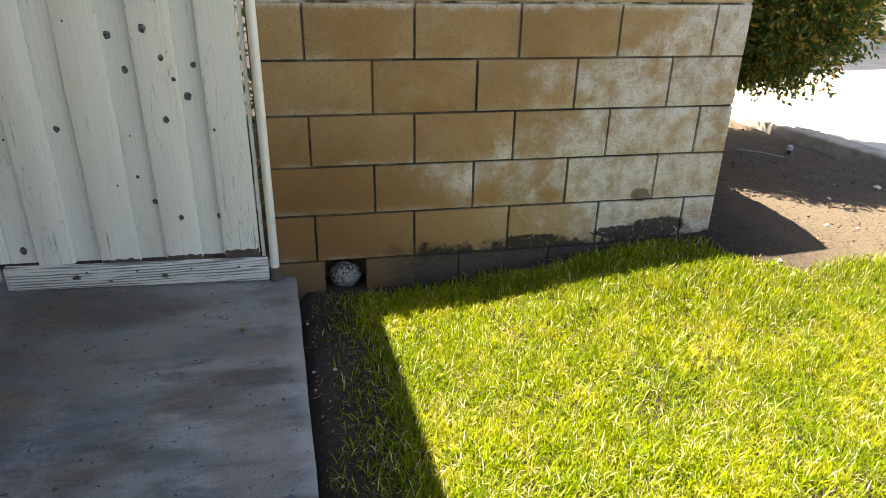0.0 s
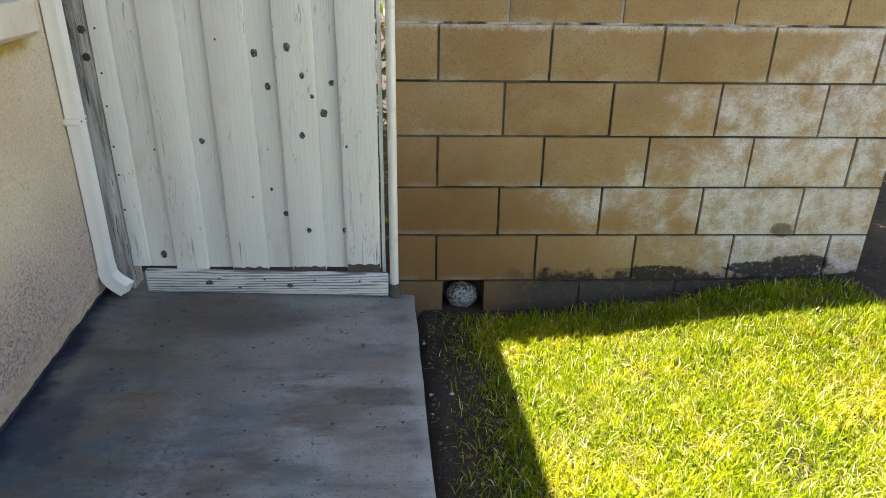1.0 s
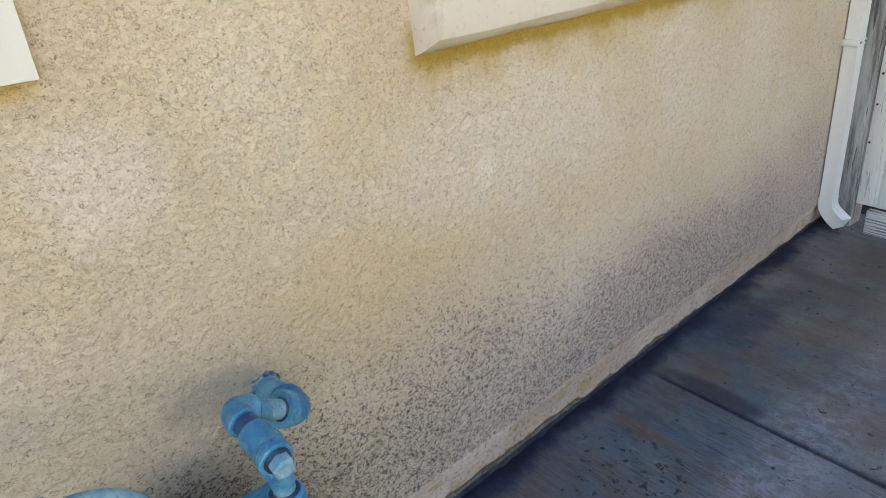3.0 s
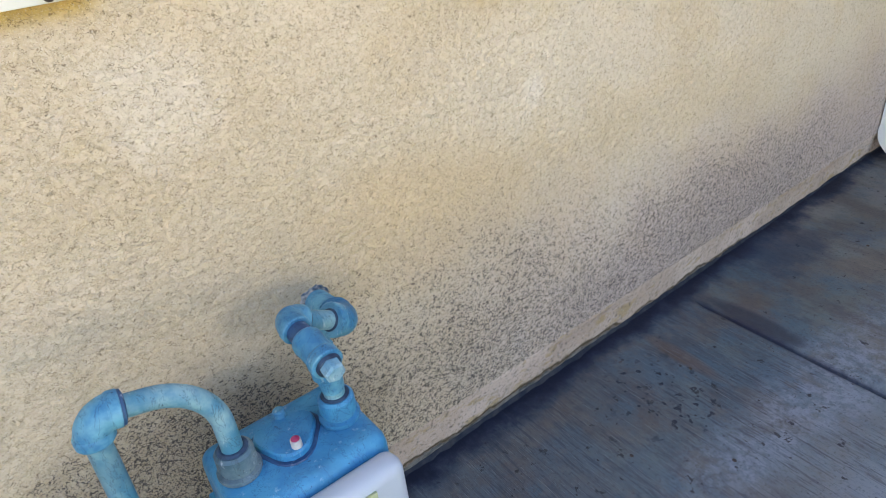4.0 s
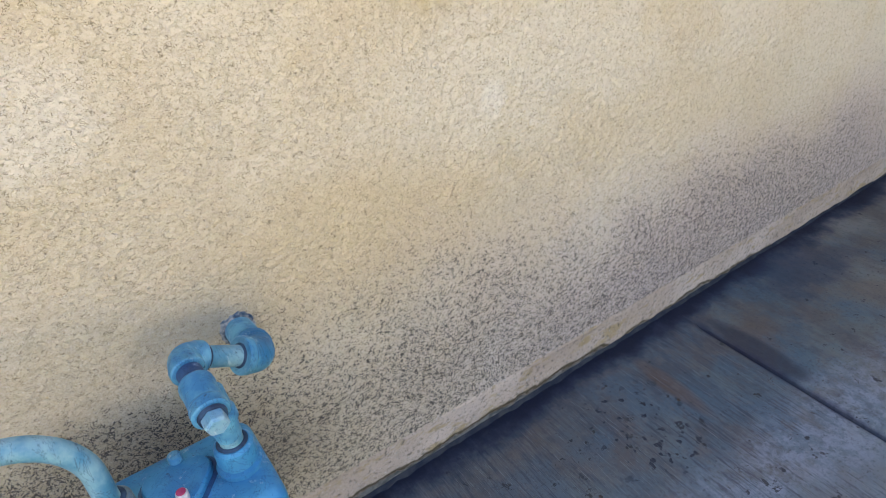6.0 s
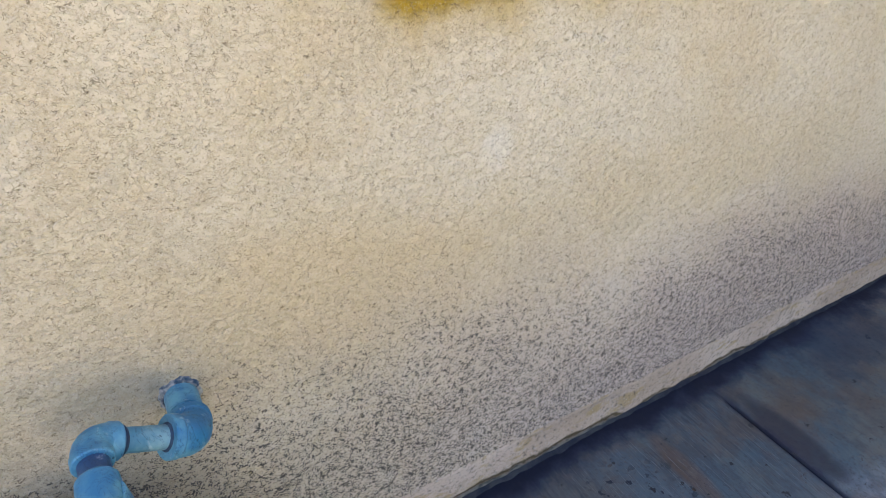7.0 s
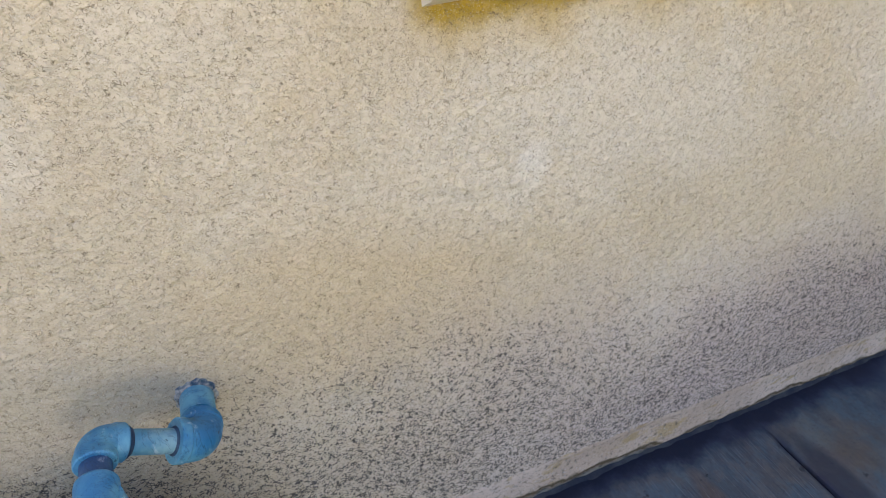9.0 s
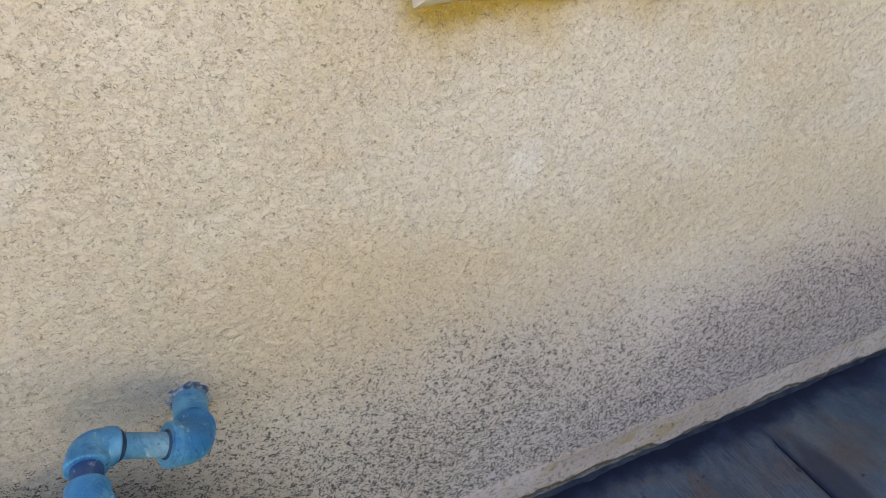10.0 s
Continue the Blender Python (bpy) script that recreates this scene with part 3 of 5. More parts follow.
M_METER = pipe_mat("meter_blue", (0.010, 0.185, 0.385), (0.045, 0.290, 0.470), (0.006, 0.050, 0.120), 0.75)
M_PALE = pipe_mat("faded_blue_paint", (0.045, 0.205, 0.310), (0.220, 0.385, 0.430), (0.015, 0.045, 0.080), 0.9)
M_GASKET = simple("dark_joint", (0.010, 0.026, 0.060), (0.035, 0.075, 0.130), 60)
M_NAVY = pipe_mat("dark_blue_paint", (0.010, 0.055, 0.150), (0.030, 0.115, 0.230), (0.006, 0.020, 0.050), 0.6)
M_RUSTNUT = pipe_mat("crusted_nut", (0.050, 0.110, 0.150), (0.20, 0.27, 0.29), (0.016, 0.016, 0.018), 0.7)
M_COVER = plain_paint("grey_cover", (0.40, 0.45, 0.52), (0.29, 0.36, 0.45), 0.45, 8, 0.6)
M_RED = simple("red_cap", (0.38, 0.02, 0.09), (0.48, 0.06, 0.14), 90, 0.5, 0.1)
M_WHITE = simple("white_plastic", (0.52, 0.50, 0.50), (0.40, 0.40, 0.42), 60, 0.5, 0.1)
M_DIALRIM = simple("yellowed_rim", (0.44, 0.46, 0.22), (0.34, 0.40, 0.25), 30, 0.5, 0.1)
M_DIAL = simple("dial_face", (0.58, 0.55, 0.44), (0.46, 0.47, 0.42), 25, 0.4, 0.05)
M_DIRT, M_GRASS, M_LEAF = dirt_mat(), grass_mat(), leaf_mat()
M_BARK = simple("bark", (0.11, 0.085, 0.06), (0.19, 0.15, 0.11), 30, 0.9, 0.8)
M_DRIVE = simple("drive_concrete", (0.50, 0.49, 0.46), (0.60, 0.58, 0.55), 6, 0.9, 0.2)
M_KERB = simple("kerb_concrete", (0.26, 0.245, 0.22), (0.38, 0.36, 0.33), 9, 0.92, 0.5)
M_BEIGE = simple("beige_render", (0.62, 0.52, 0.43), (0.68, 0.58, 0.49), 5, 0.9, 0.3)
M_GREYBAND = simple("grey_base", (0.40, 0.38, 0.36), (0.48, 0.46, 0.44), 7, 0.9, 0.2)
M_STONE, M_GLASS = stone_mat(), glass_mat()
M_PEBBLE = simple("pebble", (0.34, 0.31, 0.27), (0.58, 0.55, 0.50), 30)
M_SOFFIT = simple("soffit_paint", (0.62, 0.56, 0.46), (0.70, 0.64, 0.54), 6)
M_ROOF = simple("roof_shingle", (0.13, 0.115, 0.10), (0.20, 0.18, 0.16), 30)
M_BLIND = simple("blind_cloth", (0.30, 0.34, 0.33), (0.37, 0.41, 0.40), 4, 0.7, 0.05)
M_BLACK = simple("black_slot", (0.012, 0.012, 0.012), (0.02, 0.02, 0.02), 40)
M_HEX = pipe_mat("worn_plug", (0.12, 0.31, 0.44), (0.33, 0.45, 0.46), (0.06, 0.13, 0.19), 0.7)
M_NAIL = simple("rusty_nail", (0.035, 0.025, 0.02), (0.07, 0.05, 0.04), 90)
M_KNOT = simple("wood_knot", (0.016, 0.016, 0.018), (0.20, 0.195, 0.19), 150, 0.85, 0.6)


# ---- mesh helpers ----
def mesh_of(bm, name, material, smooth=False):
    bmesh.ops.recalc_face_normals(bm, faces=bm.faces)
    me = bpy.data.meshes.new(name)
    bm.to_mesh(me)
    bm.free()
    me.materials.append(material)
    if smooth:
        me.shade_smooth()
        me.set_sharp_from_angle(angle=radians(26))
    return me


def part(name, bm, material, parent, label="", smooth=True):
    ob = new(name, mesh_of(bm, name, material, smooth))
    ob.parent = parent
    if label:
        tagged(ob, label)
    return ob


def thing(name, bm, material, m, label, category, kind="", group="", smooth=True):
    ob = new(name, mesh_of(bm, name, material, smooth))
    ob.matrix_world = m
    return tagged(ob, label, category, group, kind)


def empty(name, m, label, category, kind="", group=""):
    ob = new(name)
    ob.matrix_world = m
    return tagged(ob, label, category, group, kind)


def box(x0, x1, y0, y1, z0, z1, bevel=0.0, seg=2, bm=None):
    b = bmesh.new()
    r = bmesh.ops.create_cube(b, size=1.0)
    for v in r["verts"]:
        v.co = Vector(((x0, x1)[v.co.x > 0], (y0, y1)[v.co.y > 0], (z0, z1)[v.co.z > 0]))
    if bevel:
        bmesh.ops.bevel(b, geom=b.edges[:], offset=bevel, segments=seg, profile=0.5, affect="EDGES")
    if bm is None:
        return b
    me = bpy.data.meshes.new("tmp")
    b.to_mesh(me)
    b.free()
    bm.from_mesh(me)
    bpy.data.meshes.remove(me)
    return bm


def sweep(bm, pts, radii, seg=20, caps=True):
    """A round tube through pts with a radius at each."""
    pts = [Vector(p) for p in pts]
    n = len(pts)
    rings, up = [], None
    for i, p in enumerate(pts):
        d = (pts[min(i + 1, n - 1)] - pts[max(i - 1, 0)]).normalized()
        if up is None:
            up = d.orthogonal().normalized()
        up = (up - d * up.dot(d)).normalized()
        side = d.cross(up)
        r = radii[i] if isinstance(radii, (list, tuple)) else radii
        rings.append([bm.verts.new(p + (up * math.cos(a) + side * math.sin(a)) * r) for a in (2 * math.pi * j / seg for j in range(seg))])
    for a, b in zip(rings, rings[1:]):
        for j in range(seg):
            bm.faces.new((a[j], a[(j + 1) % seg], b[(j + 1) % seg], b[j]))
    if caps:
        bm.faces.new(rings[0])
        bm.faces.new(rings[-1])
    return bm


def rod(bm, p, q, profile, seg=20):
    """A turned piece from p to q: profile of (share of the way, radius)."""
    p, q = Vector(p), Vector(q)
    d = (q - p).normalized()
    up = d.orthogonal().normalized()
    side = d.cross(up)
    rings = []
    for s, r in profile:
        c = p.lerp(q, s)
        rings.append([bm.verts.new(c + (up * math.cos(a) + side * math.sin(a)) * r) for a in (2 * math.pi * j / seg for j in range(seg))])
    for a, b in zip(rings, rings[1:]):
        for j in range(seg):
            bm.faces.new((a[j], a[(j + 1) % seg], b[(j + 1) % seg], b[j]))
    bm.faces.new(rings[0])
    bm.faces.new(rings[-1])
    return bm


def arc(p, corner, q, radius, n=10):
    """Points from p to q, round the corner."""
    p, c, q = Vector(p), Vector(corner), Vector(q)
    a, b = (p - c).normalized(), (q - c).normalized()
    ang = a.angle(b)
    t = radius / math.tan(ang / 2)
    s, e = c + a * t, c + b * t
    centre = c + (a + b).normalized() * (radius / math.sin(ang / 2))
    u, v = s - centre, e - centre
    w = u.angle(v)
    out = [p]
    for i in range(n + 1):
        k = i / n
        out.append(centre + (u * math.sin((1 - k) * w) + v * math.sin(k * w)) / math.sin(w))
    return out + [q]


def rough_blob(r, seed, squash=(1, 1, 1), amount=0.25, sub=3):
    bm = bmesh.new()
    bmesh.ops.create_icosphere(bm, subdivisions=sub, radius=r)
    for v in bm.verts:
        d = v.co.normalized()
        k = 1 + amount * noise.noise(d * 1.6 + Vector((seed * 3.1, seed, 0)))
        v.co = Vector((v.co.x * squash[0], v.co.y * squash[1], v.co.z * squash[2])) * k
    return bm


def to_house(u, v, z):
    return HOUSE @ Vector((u, v, z))


# ---- ground ----
def step(v, lo, hi):
    t = max(0.0, min(1.0, (v - lo) / (hi - lo)))
    return t * t * (3 - 2 * t)


def ground_z(x, y):
    z = -0.075
    bank = step(x, 0.40, 1.70)
    z += 0.15 * bank * math.exp(-(max(0.0, 3.1 - y) / 0.55) ** 2) * (1 - 0.55 * step(y, 3.3, 4.2))
    z += 0.045 * step(x, 1.4, 2.4)
    if x < 0.02:
        z -= 0.05 * step(x, 0.02, -0.08) + 0.04
    if x > 3.5:
        z -= 0.05 * step(x, 3.5, 3.7)
    return z


def near_axis(lo, hi, s):
    n = int(round((hi - lo) / s))
    inner = [lo + (hi - lo) * i / n for i in range(n + 1)]
    return [-300, -90, -30, -12, -6, -3] + [v for v in inner if v > -3] + [6.5, 9, 14, 30, 90, 300]


def make_ground():
    xs, ys = near_axis(-1.4, 4.6, 0.035), near_axis(0.6, 6.0, 0.035)
    verts, faces = [], []
    for y in ys:
        for x in xs:
            z = ground_z(x, y)
            if -1 < x < 4.6 and 0.6 < y < 6:
                z += 0.012 * noise.noise(Vector((x * 7, y * 7, 0))) + 0.006 * noise.noise(Vector((x * 23, y * 23, 4)))
            verts.append((x, y, z))
    w = len(xs)
    for j in range(len(ys) - 1):
        for i in range(w - 1):
            faces.append((j * w + i, j * w + i + 1, (j + 1) * w + i + 1, (j + 1) * w + i))
    me = bpy.data.meshes.new("ground")
    me.from_pydata(verts, [], faces)
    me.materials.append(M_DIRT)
    me.shade_smooth()
    return tagged(new("ground", me), "bare brown garden soil with crumbs and pale stones", "soil", kind="structure")


make_ground()


def slab_z(x, y):
    return max(0.0, -x / 1.18) * (0.018 + 0.030 * max(0.0, min(1.0, (y - 1.0) / 2.1)))


JOINT, JOINT_END = 1.9595, -1.12       # the tooled joint dies out a hand short of the house


def make_slab(name, x0, x1, y0, y1, label):
    """One pour of the walk, with rounded top edges, tilted a little to shed water from the house."""
    bm = bmesh.new()
    nx, ny, r = 12, 14, 0.012
    xs = [x0, x0 + r * 0.3, x0 + r, JOINT_END - 0.02, JOINT_END + 0.02] + [x0 + (x1 - x0) * i / nx for i in range(1, nx)] + [x1 - r, x1 - r * 0.3, x1]
    ys = [y0, y0 + r * 0.3, y0 + r] + [y0 + (y1 - y0) * i / ny for i in range(1, ny)] + [y1 - r, y1 - r * 0.3, y1]
    xs.sort()
    grid = []
    for y in ys:
        row = []
        for x in xs:
            e = min(x - x0, x1 - x, y - y0, y1 - y)
            drop = 0.0 if e >= r * 0.99 else (0.003 if e > 1e-5 else 0.009)
            wob = 0.004 * noise.noise(Vector((x * 9, y * 9, 2))) if e < r else 0.0
            if x < JOINT_END and (y0 < y < y0 + r or y1 - r < y < y1 or y in (y0, y1)) and min(abs(y - JOINT), 0.02) < 0.02:
                drop, wob = 0.0, 0.0
            edge = (0.004 * noise.noise(Vector((0, y * 6, 7))) if x > x1 - r else 0.0)
            row.append(bm.verts.new((x + edge, JOINT if x < JOINT_END and abs(y - JOINT) < 0.0025 else y, slab_z(x, y) - drop + wob * 0.4)))
        grid.append(row)
    for a, b in zip(grid, grid[1:]):
        for i in range(len(a) - 1):
            bm.faces.new((a[i], a[i + 1], b[i + 1], b[i]))
    rim = [e for e in bm.edges if e.is_boundary]
    ext = bmesh.ops.extrude_edge_only(bm, edges=rim)
    for v in [g for g in ext["geom"] if isinstance(g, bmesh.types.BMVert)]:
        v.co.z = -0.16
    return thing(name, bm, M_SLAB, Matrix(), label, "concrete slab", "structure")


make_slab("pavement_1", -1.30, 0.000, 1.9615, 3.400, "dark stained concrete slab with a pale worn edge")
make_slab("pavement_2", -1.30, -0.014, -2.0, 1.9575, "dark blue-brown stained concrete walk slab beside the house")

# ---- house ----
W0, W1, WZ0, WZ1 = 0.327, 1.885, 1.135, 2.10       # window opening, along and up
house = empty("wall_west", HOUSE, "tan lace-textured stucco house wall, worn grey near its foot", "wall", "structure")
bm = bmesh.new()
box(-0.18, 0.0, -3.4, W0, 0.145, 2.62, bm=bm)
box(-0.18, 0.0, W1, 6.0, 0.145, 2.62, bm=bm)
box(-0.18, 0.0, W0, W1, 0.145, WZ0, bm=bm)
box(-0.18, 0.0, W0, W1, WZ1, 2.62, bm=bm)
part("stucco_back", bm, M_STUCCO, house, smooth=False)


def relief(v, z):
    """Height of the lace-textured render: smeared islands above, open grit where it is worn."""
    p = Vector((v, z * 1.4, 0.0))
    worn = (1 - step(z + 0.22 * noise.noise(p * 2.4), 0.22, 0.62)) * (0.5 + 0.5 * step(v, -0.45, 0.15)) * (1 - 0.55 * step(v, 1.0, 2.0))
    a = noise.noise(p * 52) + 0.45 * noise.noise(p * 103)
    b = noise.noise(p * 88 + Vector((7, 3, 1))) + 0.5 * noise.noise(p * 60)
    isl = step(a, -0.30, 0.10)
    smooth = 0.55 + 0.45 * step(noise.noise(p * 3.1 + Vector((2, 8, 0))), -0.35, 0.3)
    return (0.0014 * smooth * isl + 0.0006 * a) * (1 - 0.6 * worn) + worn * 0.0014 * step(b, -0.45, 0.25)


def stucco_skin(v0, v1, z0, z1, s):
    nv, nz = int(round((v1 - v0) / s)), int(round((z1 - z0) / s))
    verts, faces = [], []
    for j in range(nz + 1):
        z = z0 + (z1 - z0) * j / nz
        for i in range(nv + 1):
            v = v0 + (v1 - v0) * i / nv
            verts.append((0.0015 + relief(v, z), v, z))
    w = nv + 1
    for j in range(nz):
        for i in range(nv):
            q = verts[j * w + i]
            if 0.24 < q[1] < 1.965 and q[2] > 1.065:
                continue
            faces.append((j * w + i, j * w + i + 1, (j + 1) * w + i + 1, (j + 1) * w + i))
    me = bpy.data.meshes.new("stucco_skin")
    me.from_pydata(verts, [], faces)
    me.materials.append(M_STUCCO)
    me.shade_smooth()
    ob = new("stucco_skin", me)
    ob.parent = house


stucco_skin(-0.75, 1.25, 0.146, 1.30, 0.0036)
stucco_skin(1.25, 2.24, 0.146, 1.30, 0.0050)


def make_footing():
    """The set-back concrete foot below the stucco, with an uneven, chipped face."""
    bm = bmesh.new()
    n, rows = 620, (-0.10, 0.01, 0.035, 0.07, 0.11, 0.138, 0.150)
    outs = (-0.022, -0.020, -0.017, -0.012, -0.006, 0.000, -0.006)
    grid = []
    for i in range(n + 1):
        v = -3.0 + 5.35 * i / n
        line = []
        for z, o in zip(rows, outs):
            k = 0.002 * noise.noise(Vector((v * 9, z * 25, 1))) + 0.003 * noise.noise(Vector((v * 38, z * 60, 3)))
            chip = -0.009 * step(z, 0.05, 0.1) * step(noise.noise(Vector((v * 7, 5, z * 22))), 0.25, 0.5)
            line.append(bm.verts.new((o + k + chip, v, z + 0.004 * noise.noise(Vector((v * 14, 9, z))))))
        grid.append(line)
    for a, b in zip(grid, grid[1:]):
        for j in range(len(rows) - 1):
            bm.faces.new((a[j], a[j + 1], b[j + 1], b[j]))
    return part("footing", bm, M_FOOT, house, "pale chipped concrete footing")


make_footing()
bm = bmesh.new()
n = 420
line = []
for i in range(n + 1):
    v = -3.0 + 5.3 * i / n
    w = 0.008 + 0.006 * noise.noise(Vector((v * 9, 3, 0))) + 0.006 * noise.noise(Vector((v * 37, 3, 5)))
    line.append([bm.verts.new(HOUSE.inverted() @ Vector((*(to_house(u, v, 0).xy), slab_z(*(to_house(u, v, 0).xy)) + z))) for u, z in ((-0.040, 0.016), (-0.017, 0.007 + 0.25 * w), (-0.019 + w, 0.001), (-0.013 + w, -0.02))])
for a, b in zip(line, line[1:]):
    for j in range(3):
        bm.faces.new((a[j], a[j + 1], b[j + 1], b[j]))
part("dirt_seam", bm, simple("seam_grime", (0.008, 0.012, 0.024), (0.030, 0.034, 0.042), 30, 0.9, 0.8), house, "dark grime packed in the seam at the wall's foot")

bm = bmesh.new()
box(-4.0, -3.9, -3.4, 6.0, -0.1, 2.62, bm=bm)
box(-3.9, -0.18, -3.4, -3.3, -0.1, 2.62, bm=bm)
box(-3.9, -0.18, 5.9, 6.0, -0.1, 2.62, bm=bm)
box(-3.9, -0.18, -3.3, 5.9, 0.0, 0.04, bm=bm)
part("inner_walls", bm, M_SOFFIT, house, "plain walls closing the house", False)
bm = box(-4.4, 0.585, -3.8, 6.4, 2.44, 2.60, 0.006)
roof = thing("roof", bm, M_SOFFIT, HOUSE, "painted eave boards overhanging the stucco wall", "roof", "structure")
bm = bmesh.new()
vs = [bm.verts.new(p) for p in ((-4.4, -3.8, 2.605), (0.585, -3.8, 2.605), (0.585, 6.4, 2.605), (-4.4, 6.4, 2.605), (-1.9, -3.8, 3.4), (-1.9, 6.4, 3.4))]
for f in ((0, 1, 2, 3), (1, 4, 5, 2), (0, 3, 5, 4), (0, 4, 1), (3, 2, 5)):
    bm.faces.new([vs[i] for i in f])
part("shingles", bm, M_ROOF, roof, "dark shingles", False)

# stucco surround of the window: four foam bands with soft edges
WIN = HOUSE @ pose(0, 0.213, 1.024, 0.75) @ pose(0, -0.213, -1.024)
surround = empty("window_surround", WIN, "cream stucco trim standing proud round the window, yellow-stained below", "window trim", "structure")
S0, S1, SZ0, SZ1 = 0.213, 1.998, 1.024, 2.215


def soft_ring(parent, name):
    """The surround as one ring of render with soft, uneven edges."""
    bm = bmesh.new()
    n = 40
    def loop(a0, a1, b0, b1, u):
        pts = []
        for (p, q) in (((a0, b0), (a1, b0)), ((a1, b0), (a1, b1)), ((a1, b1), (a0, b1)), ((a0, b1), (a0, b0))):
            for i in range(n):
                k = i / n
                y, z = p[0] + (q[0] - p[0]) * k, p[1] + (q[1] - p[1]) * k
                c = Vector((y * 6, z * 6, 2 + u * 20))
                pts.append(bm.verts.new((u + 0.0022 * noise.noise(c), y + 0.0035 * noise.noise(c + Vector((9, 0, 0))), z + 0.0035 * noise.noise(c + Vector((0, 9, 0))))))
        return pts
    steps = []
    for d, u in ((-0.006, -0.01), (-0.004, 0.004), (0.005, 0.022), (0.013, 0.034), (0.018, 0.040), (0.026, 0.042)):
        steps.append(loop(S0 + d, S1 - d, SZ0 + d, SZ1 - d, u))
    for d, u in ((0.010, 0.042), (0.003, 0.039), (0.0, 0.032), (0.0, -0.02)):
        steps.append(loop(W0 - d, W1 + d, WZ0 - d, WZ1 + d, u))
    m = 4 * n
    for p, q in zip(steps, steps[1:]):
        for i in range(m):
            bm.faces.new((p[i], p[(i + 1) % m], q[(i + 1) % m], q[i]))
    return part(name, bm, M_TRIM, parent)


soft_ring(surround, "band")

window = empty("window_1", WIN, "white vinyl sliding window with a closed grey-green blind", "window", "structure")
bm = bmesh.new()
vs = [bm.verts.new(p) for p in ((0.030, W0, WZ0 - 0.001), (0.030, W1, WZ0 - 0.001), (-0.006, W1, WZ0 + 0.006), (-0.006, W0, WZ0 + 0.006), (-0.006, W0, WZ0 - 0.03), (-0.006, W1, WZ0 - 0.03), (0.028, W0, WZ0 - 0.03), (0.028, W1, WZ0 - 0.03))]
for f in ((0, 1, 2, 3), (2, 5, 4, 3), (0, 6, 7, 1), (6, 4, 5, 7), (0, 3, 4, 6), (1, 7, 5, 2)):
    bm.faces.new([vs[i] for i in f])
part("window_sill", bm, simple("sill_render", (0.44, 0.39, 0.36), (0.54, 0.48, 0.43), 14, 0.85), window, "dusty sloping sill", False)


def ring_frame(a0, a1, b0, b1, u0, u1, w, parent, name, label=""):
    bm = bmesh.new()
    box(u0, u1, a0, a1, b0, b0 + w, 0.003, 2, bm)
    box(u0, u1, a0, a1, b1 - w, b1, 0.003, 2, bm)
    box(u0, u1, a0, a0 + w, b0 + w, b1 - w, 0.003, 2, bm)
    box(u0, u1, a1 - w, a1, b0 + w, b1 - w, 0.003, 2, bm)
    return part(name, bm, M_VINYL, parent, label)


ring_frame(W0 + 0.001, W1 - 0.001, WZ0 + 0.004, WZ1, -0.075, 0.006, 0.024, window, "window_frame", "white vinyl outer frame")
sash = ring_frame(W0 + 0.0245, W1 - 0.0245, WZ0 + 0.0285, WZ1 - 0.0245, -0.060, -0.008, 0.024, window, "sash", "white vinyl sash")
part("meeting_rail", box(-0.058, -0.014, 1.085, 1.125, WZ0 + 0.053, WZ1 - 0.049, 0.003), M_VINYL, window)
for a0, a1 in ((W0 + 0.049, 1.0845), (1.1255, W1 - 0.049)):
    p = part("pane", box(-0.036, -0.030, a0, a1, WZ0 + 0.053, WZ1 - 0.049), M_GLASS, sash, smooth=False)
    p.visible_shadow = False
part("weep_slot", box(0.0045, 0.0072, W0 + 0.045, W0 + 0.072, WZ0 + 0.0120, WZ0 + 0.0170, 0.0008), M_BLACK, window, "black weep slot")
part("blind", box(-0.125, -0.120, W0 - 0.02, W1 + 0.02, WZ0 + 0.02, WZ1 + 0.02), M_BLIND, window, "grey-green blind drawn behind the glass", False)

# ---- meter panel on the wall ----
panel = empty("cover_plate", HOUSE, "thin pale grey metal cover plate screwed to the stucco wall", "cover plate")
part("backing", box(0.001, 0.0150, -0.70, -0.348, 1.094, 1.55, 0.003), M_PANEL, panel)
part("cover", box(0.0155, 0.0200, -0.708, -0.340, 1.088, 1.556, 0.0015), M_PANEL, panel)
bm = rod(bmesh.new(), (0.0195, -0.392, 1.096), (0.0275, -0.392, 1.096), ((0, 0.0068), (0.5, 0.0068), (0.9, 0.005), (1, 0.003)), 12)
part("screw", bm, M_NAIL, panel, "dark rusty screw")

# ---- downspout ----
spout = empty("downspout", HOUSE, "white painted metal downspout with its outlet elbow by the gate", "downspout")


